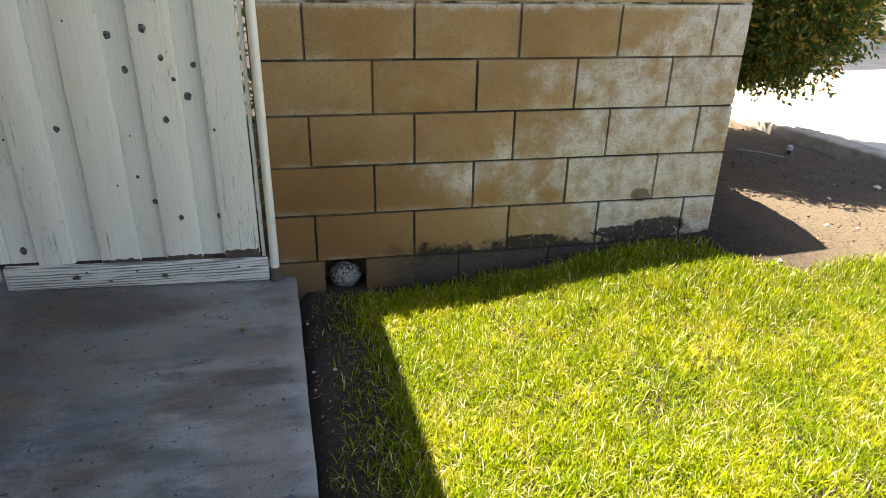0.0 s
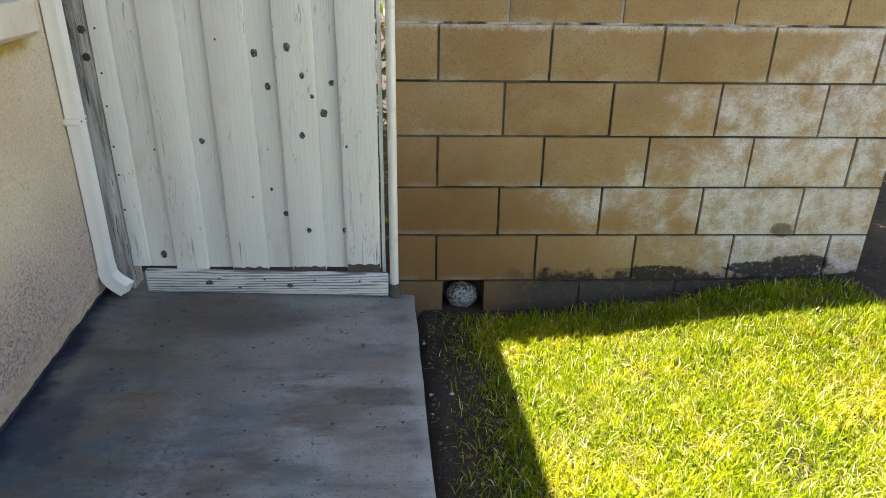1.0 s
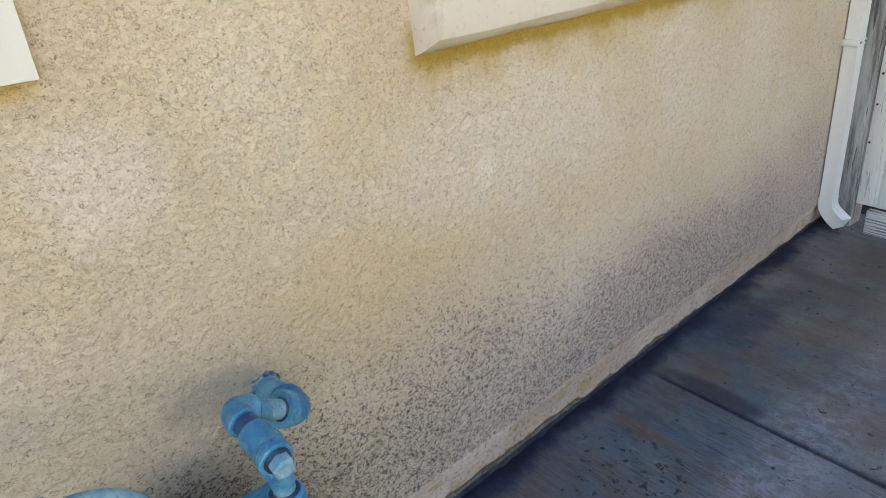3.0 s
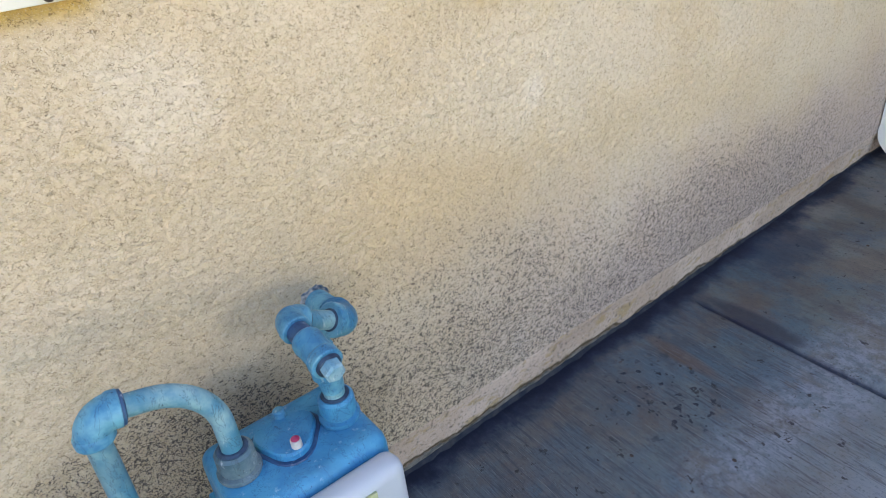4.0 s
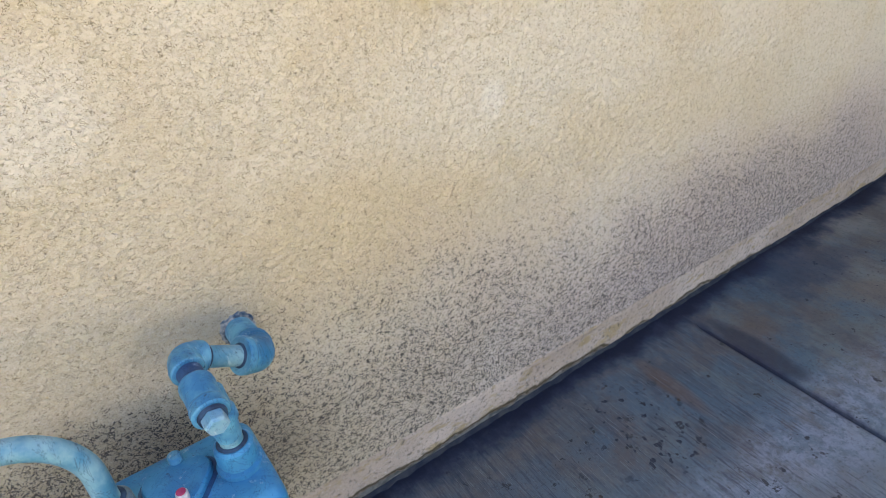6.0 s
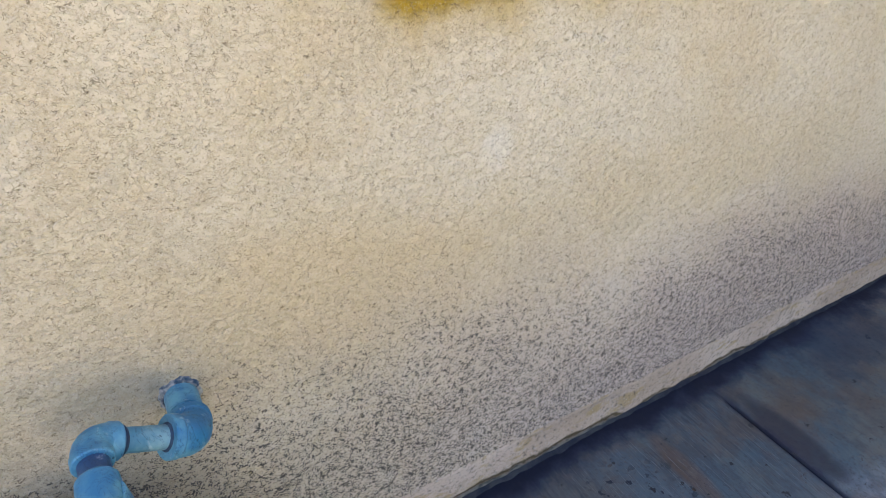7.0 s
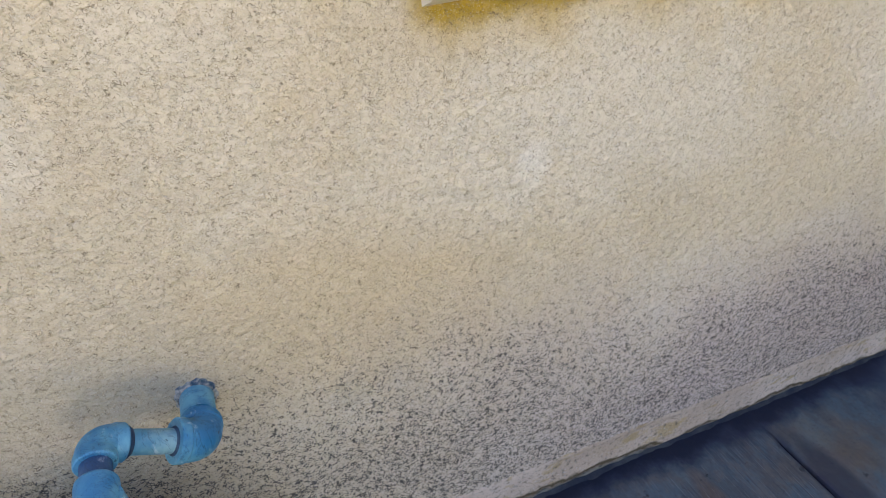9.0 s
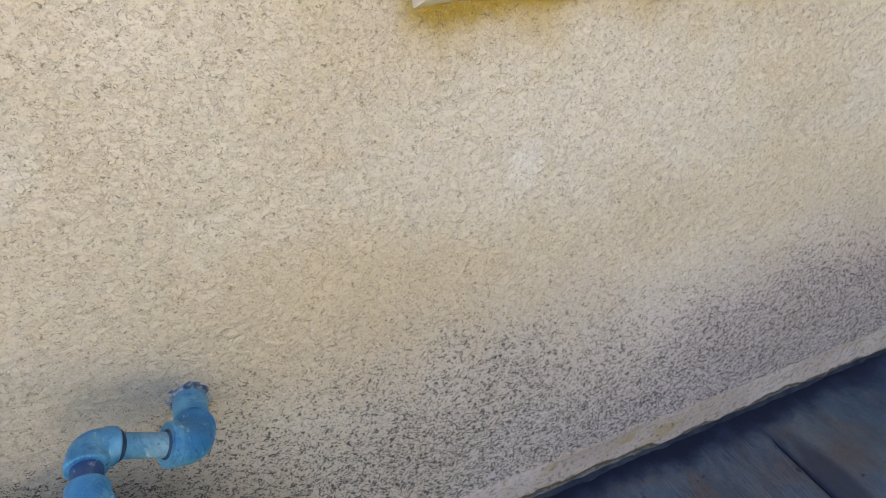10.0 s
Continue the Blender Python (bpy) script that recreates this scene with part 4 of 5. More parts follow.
def ribbed(pts, w, d, side):
    """A rectangular, lightly ribbed duct through pts."""
    bm = bmesh.new()
    sec = []
    for k in range(5):
        sec.append((-w / 2 + w * k / 4, d / 2 - (0.003 if k % 2 else 0)))
    for k in range(1, 4):
        sec.append((w / 2 - (0.002 if k == 2 else 0), d / 2 - d * k / 4))
    for k in range(5):
        sec.append((w / 2 - w * k / 4, -d / 2 + (0.003 if k % 2 else 0)))
    for k in range(1, 4):
        sec.append((-w / 2 + (0.002 if k == 2 else 0), -d / 2 + d * k / 4))
    rings, side = [], Vector(side).normalized()
    for i, p in enumerate(pts):
        a, b = Vector(pts[max(i - 1, 0)]), Vector(pts[min(i + 1, len(pts) - 1)])
        t = (b - a).normalized()
        s = (side - t * side.dot(t)).normalized()
        o = s.cross(t)
        rings.append([bm.verts.new(Vector(p) + s * x + o * y) for x, y in sec])
    for a, b in zip(rings, rings[1:]):
        for j in range(len(sec)):
            bm.faces.new((a[j], a[(j + 1) % len(sec)], b[(j + 1) % len(sec)], b[j]))
    return bm


DV = 2.125
part("duct", ribbed([(0.030, DV, 2.43), (0.030, DV, 1.2), (0.030, DV, 0.165)], 0.056, 0.046, (0, 1, 0)), M_SPOUT, spout)
part("outlet_elbow", ribbed([(0.030, DV, 0.175), (0.030, DV, 0.155), (0.034, DV, 0.135), (0.046, DV - 0.002, 0.118), (0.066, DV - 0.008, 0.102), (0.098, DV - 0.018, 0.084)], 0.060, 0.050, (0, 1, 0)), M_SPOUT, spout, "white outlet elbow")
part("strap", box(0.0, 0.056, DV - 0.038, DV + 0.034, 0.735, 0.757, 0.003), M_SPOUT, spout, "thin metal strap")
for s in (-1, 1):
    bm = rod(bmesh.new(), (0.052, DV + 0.020 * s, 0.746), (0.0585, DV + 0.020 * s, 0.746), ((0, 0.004), (0.8, 0.004), (1, 0.002)), 8)
    part("rivet", bm, M_NAIL, spout)

# ---- gate ----
gate = empty("gate", WALL, "weathered white board-on-board wooden gate, paint peeling at its foot", "gate")
random.seed(4)


def plank(x0, x1, y0, z0, parent, name="plank", thick=0.018, top=1.29, mat=None):
    bm = box(x0, x1, y0, y0 + thick, z0, top)
    bmesh.ops.subdivide_edges(bm, edges=[e for e in bm.edges if e.calc_length() > 0.6], cuts=34, use_grid_fill=True)
    ph = random.random() * 40
    for v in bm.verts:
        side = 1 if v.co.x > (x0 + x1) / 2 else -1
        v.co.x += 0.0016 * noise.noise(Vector((ph, v.co.z * 7, side)))
        v.co.y += 0.002 * noise.noise(Vector((ph, v.co.z * 1.4, 5)))
        if v.co.z < z0 + 1e-4:
            v.co.z += 0.004 * noise.noise(Vector((ph, v.co.x * 60, 1)))
    bmesh.ops.bevel(bm, geom=[e for e in bm.edges if abs(e.verts[0].co.z - e.verts[1].co.z) > 0.01 and e.calc_face_angle(0) > 0.7], offset=0.0018, segments=2, profile=0.5, affect="EDGES")
    return part(name, bm, mat or M_PLANK, parent)


RAISED = [(-0.850, -0.722, 0.129), (-0.627, -0.486, 0.127), (-0.389, -0.254, 0.128), (-0.171, -0.035, 0.131)]
LOW = [(-0.957, -0.838, 0.133), (-0.734, -0.615, 0.129), (-0.500, -0.377, 0.127), (-0.266, -0.160, 0.128)]
front = [(x0, x1, plank(x0, x1, -0.014, z0, gate, thick=0.022)) for x0, x1, z0 in RAISED]
behind = [(x0, x1, plank(x0, x1, 0.0095, z0, gate, "back_plank")) for x0, x1, z0 in LOW]
batten = plank(-1.020, -0.952, -0.012, 0.145, gate, "side_batten")
plank(-0.030, -0.016, 0.012, 0.10, gate, "edge_batten")
# bottom rail, a little out of level
bm = box(-0.968, -0.006, -0.042, -0.014, -0.046, 0.046, 0.003)
bmesh.ops.subdivide_edges(bm, edges=[e for e in bm.edges if e.calc_length() > 0.5], cuts=30, use_grid_fill=True)
for v in bm.verts:
    v.co.z += 0.078 - 0.026 * (v.co.x + 0.5) + 0.002 * noise.noise(Vector((v.co.x * 6, v.co.z * 9, 0)))
    v.co.y += 0.0015 * noise.noise(Vector((v.co.x * 5, 3, v.co.z * 20)))
rail = part("bottom_rail", bm, M_RAIL, gate, "grey-white peeling bottom board with open grain")
part("back_rail", box(-0.93, -0.03, 0.036, 0.074, 0.30, 0.39, 0.003), M_RAW, gate)
part("back_rail", box(-0.93, -0.03, 0.036, 0.074, 1.10, 1.19, 0.003), M_RAW, gate)
# rotten ends where the planks meet the rail
for x0, x1, z0, z1 in ((-0.168, -0.038, 0.124, 0.152), (-0.386, -0.257, 0.126, 0.143), (-0.625, -0.490, 0.128, 0.140)):
    bm = box(x0, x1, -0.0145, 0.006, z0 - 0.02, z1 - 0.004)
    bmesh.ops.subdivide_edges(bm, edges=[e for e in bm.edges if e.calc_length() > 0.06], cuts=22)
    for v in bm.verts:
        if v.co.z > z0:
            v.co.z += 0.009 * noise.noise(Vector((v.co.x * 45, 3, 1)))
    part("rotten_end", bm, M_ROT, gate, "dark rotten plank end")


def knot(x, z, r, y, parent, tall=1.25):
    bm = bmesh.new()
    r *= 1.3
    rings = []
    for k, out in ((1.0, 0.0012), (0.72, 0.0022), (0.35, 0.0016)):
        rings.append([bm.verts.new((x + r * k * math.cos(a) * (0.95 + 0.40 * noise.noise(Vector((x * 90, math.cos(a) * 1.6, math.sin(a) * 1.6)))), y - out, z + r * k * tall * math.sin(a) * (0.95 + 0.40 * noise.noise(Vector((z * 70, math.cos(a) * 1.5, math.sin(a) * 1.5)))))) for a in (2 * math.pi * j / 14 for j in range(14))])
    for a, b in zip(rings, rings[1:]):
        for j in range(14):
            bm.faces.new((a[j], a[(j + 1) % 14], b[(j + 1) % 14], b[j]))
    bm.faces.new(rings[-1])
    return part("knot", bm, M_KNOT, parent, smooth=False)


YR, YL = -0.0148, 0.0088
for x, z, r, y in ((-0.466, 0.970, 0.0105, YL), (-0.346, 0.994, 0.0105, YR), (-0.429, 0.853, 0.009, YL), (-0.299, 0.896, 0.007, YR),
                   (-0.198, 0.868, 0.0075, YL), (-0.268, 0.822, 0.006, YR), (-0.231, 0.755, 0.011, YL), (-0.313, 0.678, 0.008, YR),
                   (-0.691, 0.650, 0.008, YL), (-0.449, 0.460, 0.005, YL), (-0.401, 0.359, 0.008, YL), (-0.313, 0.298, 0.007, YR),
                   (-0.177, 0.289, 0.007, YL), (-0.592, 1.018, 0.003, YR), (-0.151, 0.636, 0.004, YR), (-0.451, 0.617, 0.0025, YL),
                   (-0.518, 0.437, 0.003, YR), (-0.871, 0.615, 0.003, YL), (-0.901, 0.185, 0.010, YL)):
    row = front if y == YR else behind
    knot(x, z, r, y, min(row, key=lambda p: abs((p[0] + p[1]) / 2 - x))[2])
for x, z in ((-0.997, 1.050), (-1.002, 0.898), (-1.006, 0.781), (-1.009, 0.632), (-1.010, 0.523), (-1.013, 0.383)):
    bm = rod(bmesh.new(), (x, -0.0115, z), (x, -0.0145, z), ((0, 0.0042), (0.7, 0.0042), (1, 0.003)), 8)
    part("nail", bm, M_NAIL, batten)
for x in (-0.68, -0.50, -0.30, -0.12):
    bm = rod(bmesh.new(), (x, -0.0415, 0.078 - 0.026 * (x + 0.5) + 0.018), (x, -0.0445, 0.078 - 0.026 * (x + 0.5) + 0.018), ((0, 0.004), (0.7, 0.004), (1, 0.0025)), 8)
    part("nail", bm, M_NAIL, rail)
for x, z, r in ((-0.719, 0.083, 0.012), (-0.40, 0.068, 0.010), (-0.60, 0.06, 0.006)):
    knot(x, z, r, -0.0425, rail, 0.7)

post = empty("gate_post", WALL, "bare grey weathered wooden gate post with flaking white paint", "post")
bm = box(-1.105, -1.026, -0.020, 0.070, 0.02, 1.33, 0.004)
bmesh.ops.subdivide_edges(bm, edges=[e for e in bm.edges if e.calc_length() > 0.6], cuts=40, use_grid_fill=True)
for v in bm.verts:
    v.co.x += 0.003 * noise.noise(Vector((v.co.z * 6, v.co.y * 20, 1)))
    v.co.y += 0.003 * noise.noise(Vector((v.co.z * 5, v.co.x * 20, 6)))
part("shaft", bm, M_RAW, post)
for z in (1.046, 0.954):
    bm = rod(bmesh.new(), (-1.040, -0.018, z), (-1.040, -0.030, z), ((0, 0.015), (0.3, 0.015), (0.35, 0.010), (0.9, 0.010), (1, 0.006)), 6)
    part("bolt", bm, M_NAIL, post, "dull rusty bolt head")

pole = empty("fence_pole", WALL, "slim cream painted metal pole between gate and block wall", "pole")
part("shaft", sweep(bmesh.new(), [(0.019, -0.012, z) for z in (0.06, 0.5, 0.9, 1.31)], 0.0175, 18), M_POST, pole)
part("cap", rod(bmesh.new(), (0.019, -0.012, 1.311), (0.019, -0.012, 1.34), ((0, 0.020), (0.5, 0.020), (0.85, 0.014), (1, 0.006)), 18), M_POST, pole)
part("shoe", rod(bmesh.new(), (0.019, -0.012, -0.06), (0.019, -0.012, 0.062), ((0, 0.028), (0.6, 0.026), (0.9, 0.021), (1, 0.018)), 14), M_ROT, pole, "dark crusted foot of the pole")

# ---- block wall ----
BW, BH, J = 0.4064, 0.2032, 0.0085
Z0 = 0.065
END = 1.968
block_wall = empty("wall_north", WALL, "tan concrete block wall with white lime bloom and black mould low down", "block wall", "structure")
bm = bmesh.new()
box(0.004, END - 0.006, 0.012, 0.145, Z0 + 0.0, 1.280, bm=bm)
box(0.004, 0.215, 0.009, 0.145, -0.30, Z0 - 0.0005, bm=bm)
box(0.394, END - 0.006, 0.009, 0.145, -0.30, Z0 - 0.0005, bm=bm)
part("mortar", bm, M_MORTAR, block_wall, "rough recessed mortar", False)
bm = bmesh.new()
box(END - 0.152, END - 0.002, 0.146, 4.0, -0.30, 1.284, bm=bm)
part("return_wall", bm, M_BLOCK, block_wall, "block wall turning the corner", False)
_blocks = {}


def block_mesh(w, h):
    key = round(w, 3), round(h, 3), len(_blocks) % 3 if (round(w, 3), round(h, 3), 0) in _blocks else 0
    if key in _blocks:
        return _blocks[key]
    bm = box(-w / 2, w / 2, 0.0, 0.150, -h / 2, h / 2)
    bmesh.ops.bevel(bm, geom=[e for e in bm.edges if all(v.co.y < 0.01 for v in e.verts)], offset=0.004, segments=2, profile=0.6, affect="EDGES")
    for v in bm.verts:
        v.co.x += 0.0015 * noise.noise(v.co * 31 + Vector((len(_blocks), 0, 0)))
        v.co.z += 0.0015 * noise.noise(v.co * 29 + Vector((0, len(_blocks), 0)))
    _blocks[key] = mesh_of(bm, "block", M_BLOCK, True)
    return _blocks[key]


random.seed(11)
for k in range(-1, 6):
    z = Z0 + BH * (k + 0.5)
    if k == -1:
        cuts = [(0.0, 0.222), (0.387, 0.79), (0.79, 1.196), (1.196, 1.602), (1.602, END)]
    else:
        first = 0.190 if k % 2 == 0 else 0.435
        cuts, x = [(0.0, first)], first
        while x < END - 0.02:
            cuts.append((x, min(x + BW, END)))
            x += BW
        if cuts[-1][1] - cuts[-1][0] < 0.03:
            cuts.pop()
    for x0, x1 in cuts:
        ob = new("block", block_mesh(x1 - x0 - J, BH - J))
        ob.parent = block_wall
        ob.location = ((x0 + x1) / 2, random.uniform(-0.0015, 0.002), z)
        ob.rotation_euler = (random.uniform(-0.004, 0.004), random.uniform(-0.003, 0.003), random.uniform(-0.004, 0.004))

# recess in the bottom course with a round stone in it
thing("niche", box(0.20, 0.40, 0.135, 0.146, -0.2, 0.066), M_ROT, WALL, "dark earthy back of a missing block", "recess", "structure", smooth=False)
ball = rough_blob(0.066, 3, (1.0, 0.8, 0.95), 0.12)
thing("round_stone", ball, M_STONE, WALL @ pose(0.303, 0.066, -0.034), "speckled grey-white round stone wedged in the wall gap", "stone")

# ---- gas meter ----
meter = empty("gas_meter", HOUSE, "blue-painted gas meter hung on pipes beside the stucco wall", "gas meter")
R = 0.0152
EXIT, E1, E2 = (0.0, -0.168, 0.560), (0.101, -0.166, 0.570), (0.128, -0.267, 0.641)
TEE, PLUG = (0.190, -0.264, 0.632), (0.240, -0.264, 0.624)
CR, CL = (0.206, -0.252, 0.523), (0.199, -0.405, 0.523)
V = Vector


def way(p, q, d):
    return V(p) + (V(q) - V(p)).normalized() * d


def elbow(name, a, corner, b, r, reach, parent, mat=None):
    """A cast elbow with banded mouths."""
    p, q = way(corner, a, reach), way(corner, b, reach)
    bm = bmesh.new()
    pts = arc(p, corner, q, reach * 0.72, 12)
    n = len(pts)
    rad = []
    for i in range(n):
        s = min(i, n - 1 - i)
        rad.append(r * (1.0 if s > 1 else 1.02))
    sweep(bm, pts, rad, 24)
    for m, c in ((p, corner), (q, corner)):
        rod(bm, way(m, c, -0.002), way(m, c, 0.013), ((0, r * 1.01), (0.12, r * 1.075), (0.75, r * 1.075), (1, r * 0.99)), 24)
    return part(name, bm, mat or M_BLUE, parent)


# collar of sealant at the wall, nipple, two elbows
bm = rod(bmesh.new(), (-0.004, -0.168, 0.560), (0.008, -0.168, 0.560), ((0, 0.033), (0.35, 0.030), (0.7, 0.027), (1, 0.0232)), 48)
for v in bm.verts:
    d = V((0, v.co.y + 0.168, v.co.z - 0.560))
    v.co += d * 0.16 * noise.noise(v.co * 150)
part("sealant_collar", bm, simple("sealant", (0.035, 0.075, 0.120), (0.45, 0.43, 0.40), 130, 0.9, 0.9), meter, "crumbling grey sealant round the pipe")
part("wall_nipple", sweep(bmesh.new(), [EXIT, way(EXIT, E1, 0.055)], 0.0225, 24), M_BLUE, meter)
elbow("elbow", EXIT, E1, E2, 0.0262, 0.034, meter)
part("nipple", sweep(bmesh.new(), [way(E1, E2, 0.028), way(E2, E1, 0.026)], R, 22), M_PALE, meter, "faded blue nipple")
for c, d in ((E1, E2), (E2, E1)):
    part("joint_ring", rod(bmesh.new(), way(c, d, 0.030), way(c, d, 0.0385), ((0, 0.0200), (0.6, 0.0190), (1, 0.0160)), 22), M_GASKET, meter, "dark thread sealant")
elbow("elbow", E1, E2, TEE, 0.0212, 0.030, meter)
part("dark_nipple", sweep(bmesh.new(), [way(E2, TEE, 0.030), way(E2, TEE, 0.062)], 0.0168, 22), M_NAVY, meter, "dark blue nipple")
# service tee, its plug and the drop to the meter
bm = bmesh.new()
a, b = way(E2, TEE, 0.052), V(PLUG)
rod(bm, a, b, ((0, 0.0195), (0.06, 0.0222), (0.2, 0.0230), (0.30, 0.0218), (0.70, 0.0218), (0.76, 0.0238), (0.97, 0.0238), (1, 0.0210)), 26)
drop = V((0.206, -0.258, 0.630))
rod(bm, drop, V(CR) + V((0, 0, 0.030)), ((0, 0.0200), (0.40, 0.0200), (0.45, 0.0225), (0.62, 0.0225), (0.66, 0.0190), (1, 0.0165)), 26)
part("service_tee", bm, M_BLUE, meter)
part("plug_ring", rod(bmesh.new(), way(PLUG, TEE, -0.0005), way(PLUG, TEE, -0.005), ((0, 0.0185), (1, 0.0175)), 22), M_GASKET, meter, "dark ring behind the plug")
part("hex_plug", rod(bmesh.new(), way(PLUG, TEE, -0.0045), way(PLUG, TEE, -0.022), ((0, 0.0155), (0.8, 0.0155), (1, 0.0125)), 6), M_HEX, meter, "worn pale hexagonal plug", False)
part("drop_nipple", sweep(bmesh.new(), [V(CR) + V((0, 0, 0.052)), V(CR) + V((0, 0, -0.01))], 0.0155, 22), M_PALE, meter, "faded drop nipple")


def swivel(c, parent, mat, top_r):
    c = V(c)
    bm = rod(bmesh.new(), c + V((0, 0, -0.026)), c + V((0, 0, 0.018)), ((0, 0.0290), (0.08, 0.0305), (0.20, 0.0305), (0.24, 0.0245), (0.40, 0.0245), (0.44, 0.0270), (0.90, 0.0262), (1, 0.0225)), 28)
    nut = part("swivel_nut", bm, mat, parent)
    part("nut_mouth", rod(bmesh.new(), c + V((0, 0, 0.0185)), c + V((0, 0, 0.0205)), ((0, 0.0210), (1, top_r)), 24), M_GASKET, nut)
    return nut


swivel(CR, meter, M_METER, 0.0175)
swivel(CL, meter, M_RUSTNUT, 0.0175)
# meter body: a rounded casting with a domed deck and a flange line
BV0, BV1, BU0, BU1, BT = -0.440, -0.216, 0.112, 0.284, 0.497


def lump(u0, u1, v0, v1, z0, z1, r, seg=4):
    bm = box(u0, u1, v0, v1, z0, z1, r, seg)
    return bm


body = part("meter_body", lump(BU0, BU1, BV0, BV1, 0.235, BT, 0.022), M_METER, meter)
bm = bmesh.new()
box(BU0 - 0.006, BU1 + 0.003, BV0 - 0.006, BV1 + 0.006, 0.385, 0.400, 0.004, 2, bm)
part("flange", bm, M_METER, body)
# raised boss plate with two studs on the deck
bm = bmesh.new()
ring_pts = []
for i in range(28):
    a = 2 * math.pi * i / 28
    rr = 0.041 * (1 + 0.13 * math.cos(3 * a + 0.4) + 0.05 * math.cos(a))
    ring_pts.append((rr * math.cos(a), rr * 1.08 * math.sin(a)))
levels = ((1.10, BT - 0.004), (1.08, BT + 0.001), (1.0, BT + 0.0015), (0.985, BT + 0.010), (0.93, BT + 0.0135), (0.6, BT + 0.0150))
rings = [[bm.verts.new((0.190 + x * s, -0.330 + y * s, z)) for x, y in ring_pts] for s, z in levels]
for p, q in zip(rings, rings[1:]):
    for j in range(28):
        bm.faces.new((p[j], p[(j + 1) % 28], q[(j + 1) % 28], q[j]))
bm.faces.new(rings[-1])
part("boss_plate", bm, M_METER, body)
bm = bmesh.new()
rings = [[bm.verts.new((0.190 + x * q, -0.330 + y * q, z)) for x, y in ring_pts] for q, z in ((1.17, BT - 0.002), (1.12, BT + 0.0022), (1.0, BT + 0.0024))]
for p, q in zip(rings, rings[1:]):
    for j in range(28):
        bm.faces.new((p[j], p[(j + 1) % 28], q[(j + 1) % 28], q[j]))
part("gasket_line", bm, M_NAVY, body, "dark gasket showing round the boss plate")
stud = part("stud", rod(bmesh.new(), (0.226, -0.330, BT + 0.005), (0.226, -0.330, BT + 0.026), ((0, 0.0090), (0.1, 0.0080), (0.95, 0.0078), (1, 0.0065)), 16), M_WHITE, meter, "pale plastic stud with a red seal")
part("seal", rod(bmesh.new(), (0.226, -0.330, BT + 0.0262), (0.226, -0.330, BT + 0.0282), ((0, 0.0062), (0.6, 0.0062), (1, 0.004)), 14), M_RED, stud, "pinkish red seal")
part("stud", rod(bmesh.new(), (0.156, -0.322, BT + 0.004), (0.156, -0.322, BT + 0.026), ((0, 0.0105), (0.1, 0.0095), (0.92, 0.009), (1, 0.006)), 16), M_BLUE, meter, "painted stud")
# grey index cover on the front
cover = part("index_cover", lump(0.2825, 0.330, -0.432, -0.222, 0.275, 0.484, 0.020), M_COVER, meter, "pale grey plastic index cover")
bm = bmesh.new()
box(0.3285, 0.3340, -0.375, -0.275, 0.400, 0.467, 0.0025, 2, bm)
rim = part("window_rim", bm, M_DIALRIM, cover, "yellowed rim of the index window")
part("dial_face", box(0.3342, 0.3355, -0.365, -0.285, 0.408, 0.459), M_DIAL, rim, "cloudy index window", False)
part("red_mark", box(0.3357, 0.3370, -0.302, -0.290, 0.430, 0.450, 0.0004), M_RED, rim, "small red mark", False)
# outlet loop: up from the meter, over and down to the ground
LE = (0.190, -0.538, 0.683)
top = V((0.197, -0.404, 0.656))
pts = arc(V(CL) + V((0, 0, -0.015)), top, way(LE, top, 0.025), 0.088, 16)
part("outlet_loop", sweep(bmesh.new(), pts, 0.0145, 24), M_PALE, meter, "faded blue bent pipe with flaking paint")
elbow("elbow", top, LE, V(LE) + V((-0.004, -0.006, -0.3)), 0.0215, 0.034, meter)
part("joint_ring", rod(bmesh.new(), way(LE, top, 0.034), way(LE, top, 0.041), ((0, 0.0225), (0.7, 0.0215), (1, 0.0160)), 24), M_NAVY, meter, "dark thread sealant")
foot = V((LE[0] - 0.010, LE[1] - 0.014, 0.0))
part("riser", sweep(bmesh.new(), [way(LE, foot, 0.03), (LE[0] - 0.005, LE[1] - 0.007, 0.35), foot + V((0, 0, 0.01))], 0.0150, 24), M_PALE, meter, "faded pale blue riser pipe")

# ---- drive, kerb, neighbour ----
DRIVE = pose(3.60, 4.6, 0, 0, 0, 8)
thing("road", box(0.17, 22, -9, 3.45, -0.1, 0.098, 0.006), M_DRIVE, DRIVE, "pale sunlit concrete driveway", "driveway", "structure")
bm = box(0.0, 0.164, -9, 3.4, -0.3, 0.102, 0.018, 3)
thing("kerb", bm, M_KERB, DRIVE, "worn grey concrete kerb along the drive", "kerb", "structure")
garage = empty("neighbour_house", pose(9.2, 8.35, 0, 0, 0, 3), "beige rendered house wall with a grey base beyond the drive", "house")
part("wall", box(-7, 7, 0.0, 0.3, 0.33, 3.4, 0.01), M_BEIGE, garage)
part("base", box(-7, 7, -0.02, 0.3, -0.2, 0.325, 0.008), M_GREYBAND, garage, "grey painted base")
part("roof", box(-7.3, 7.3, -0.5, 4.0, 3.41, 3.6, 0.02), M_ROOF, garage)

# ---- shrub behind the wall ----
shrub = empty("shrub", pose(2.68, 4.3, -0.02), "dense green shrub with bronze-tipped leaves over bare soil", "shrub")
rng = np.random.default_rng(5)


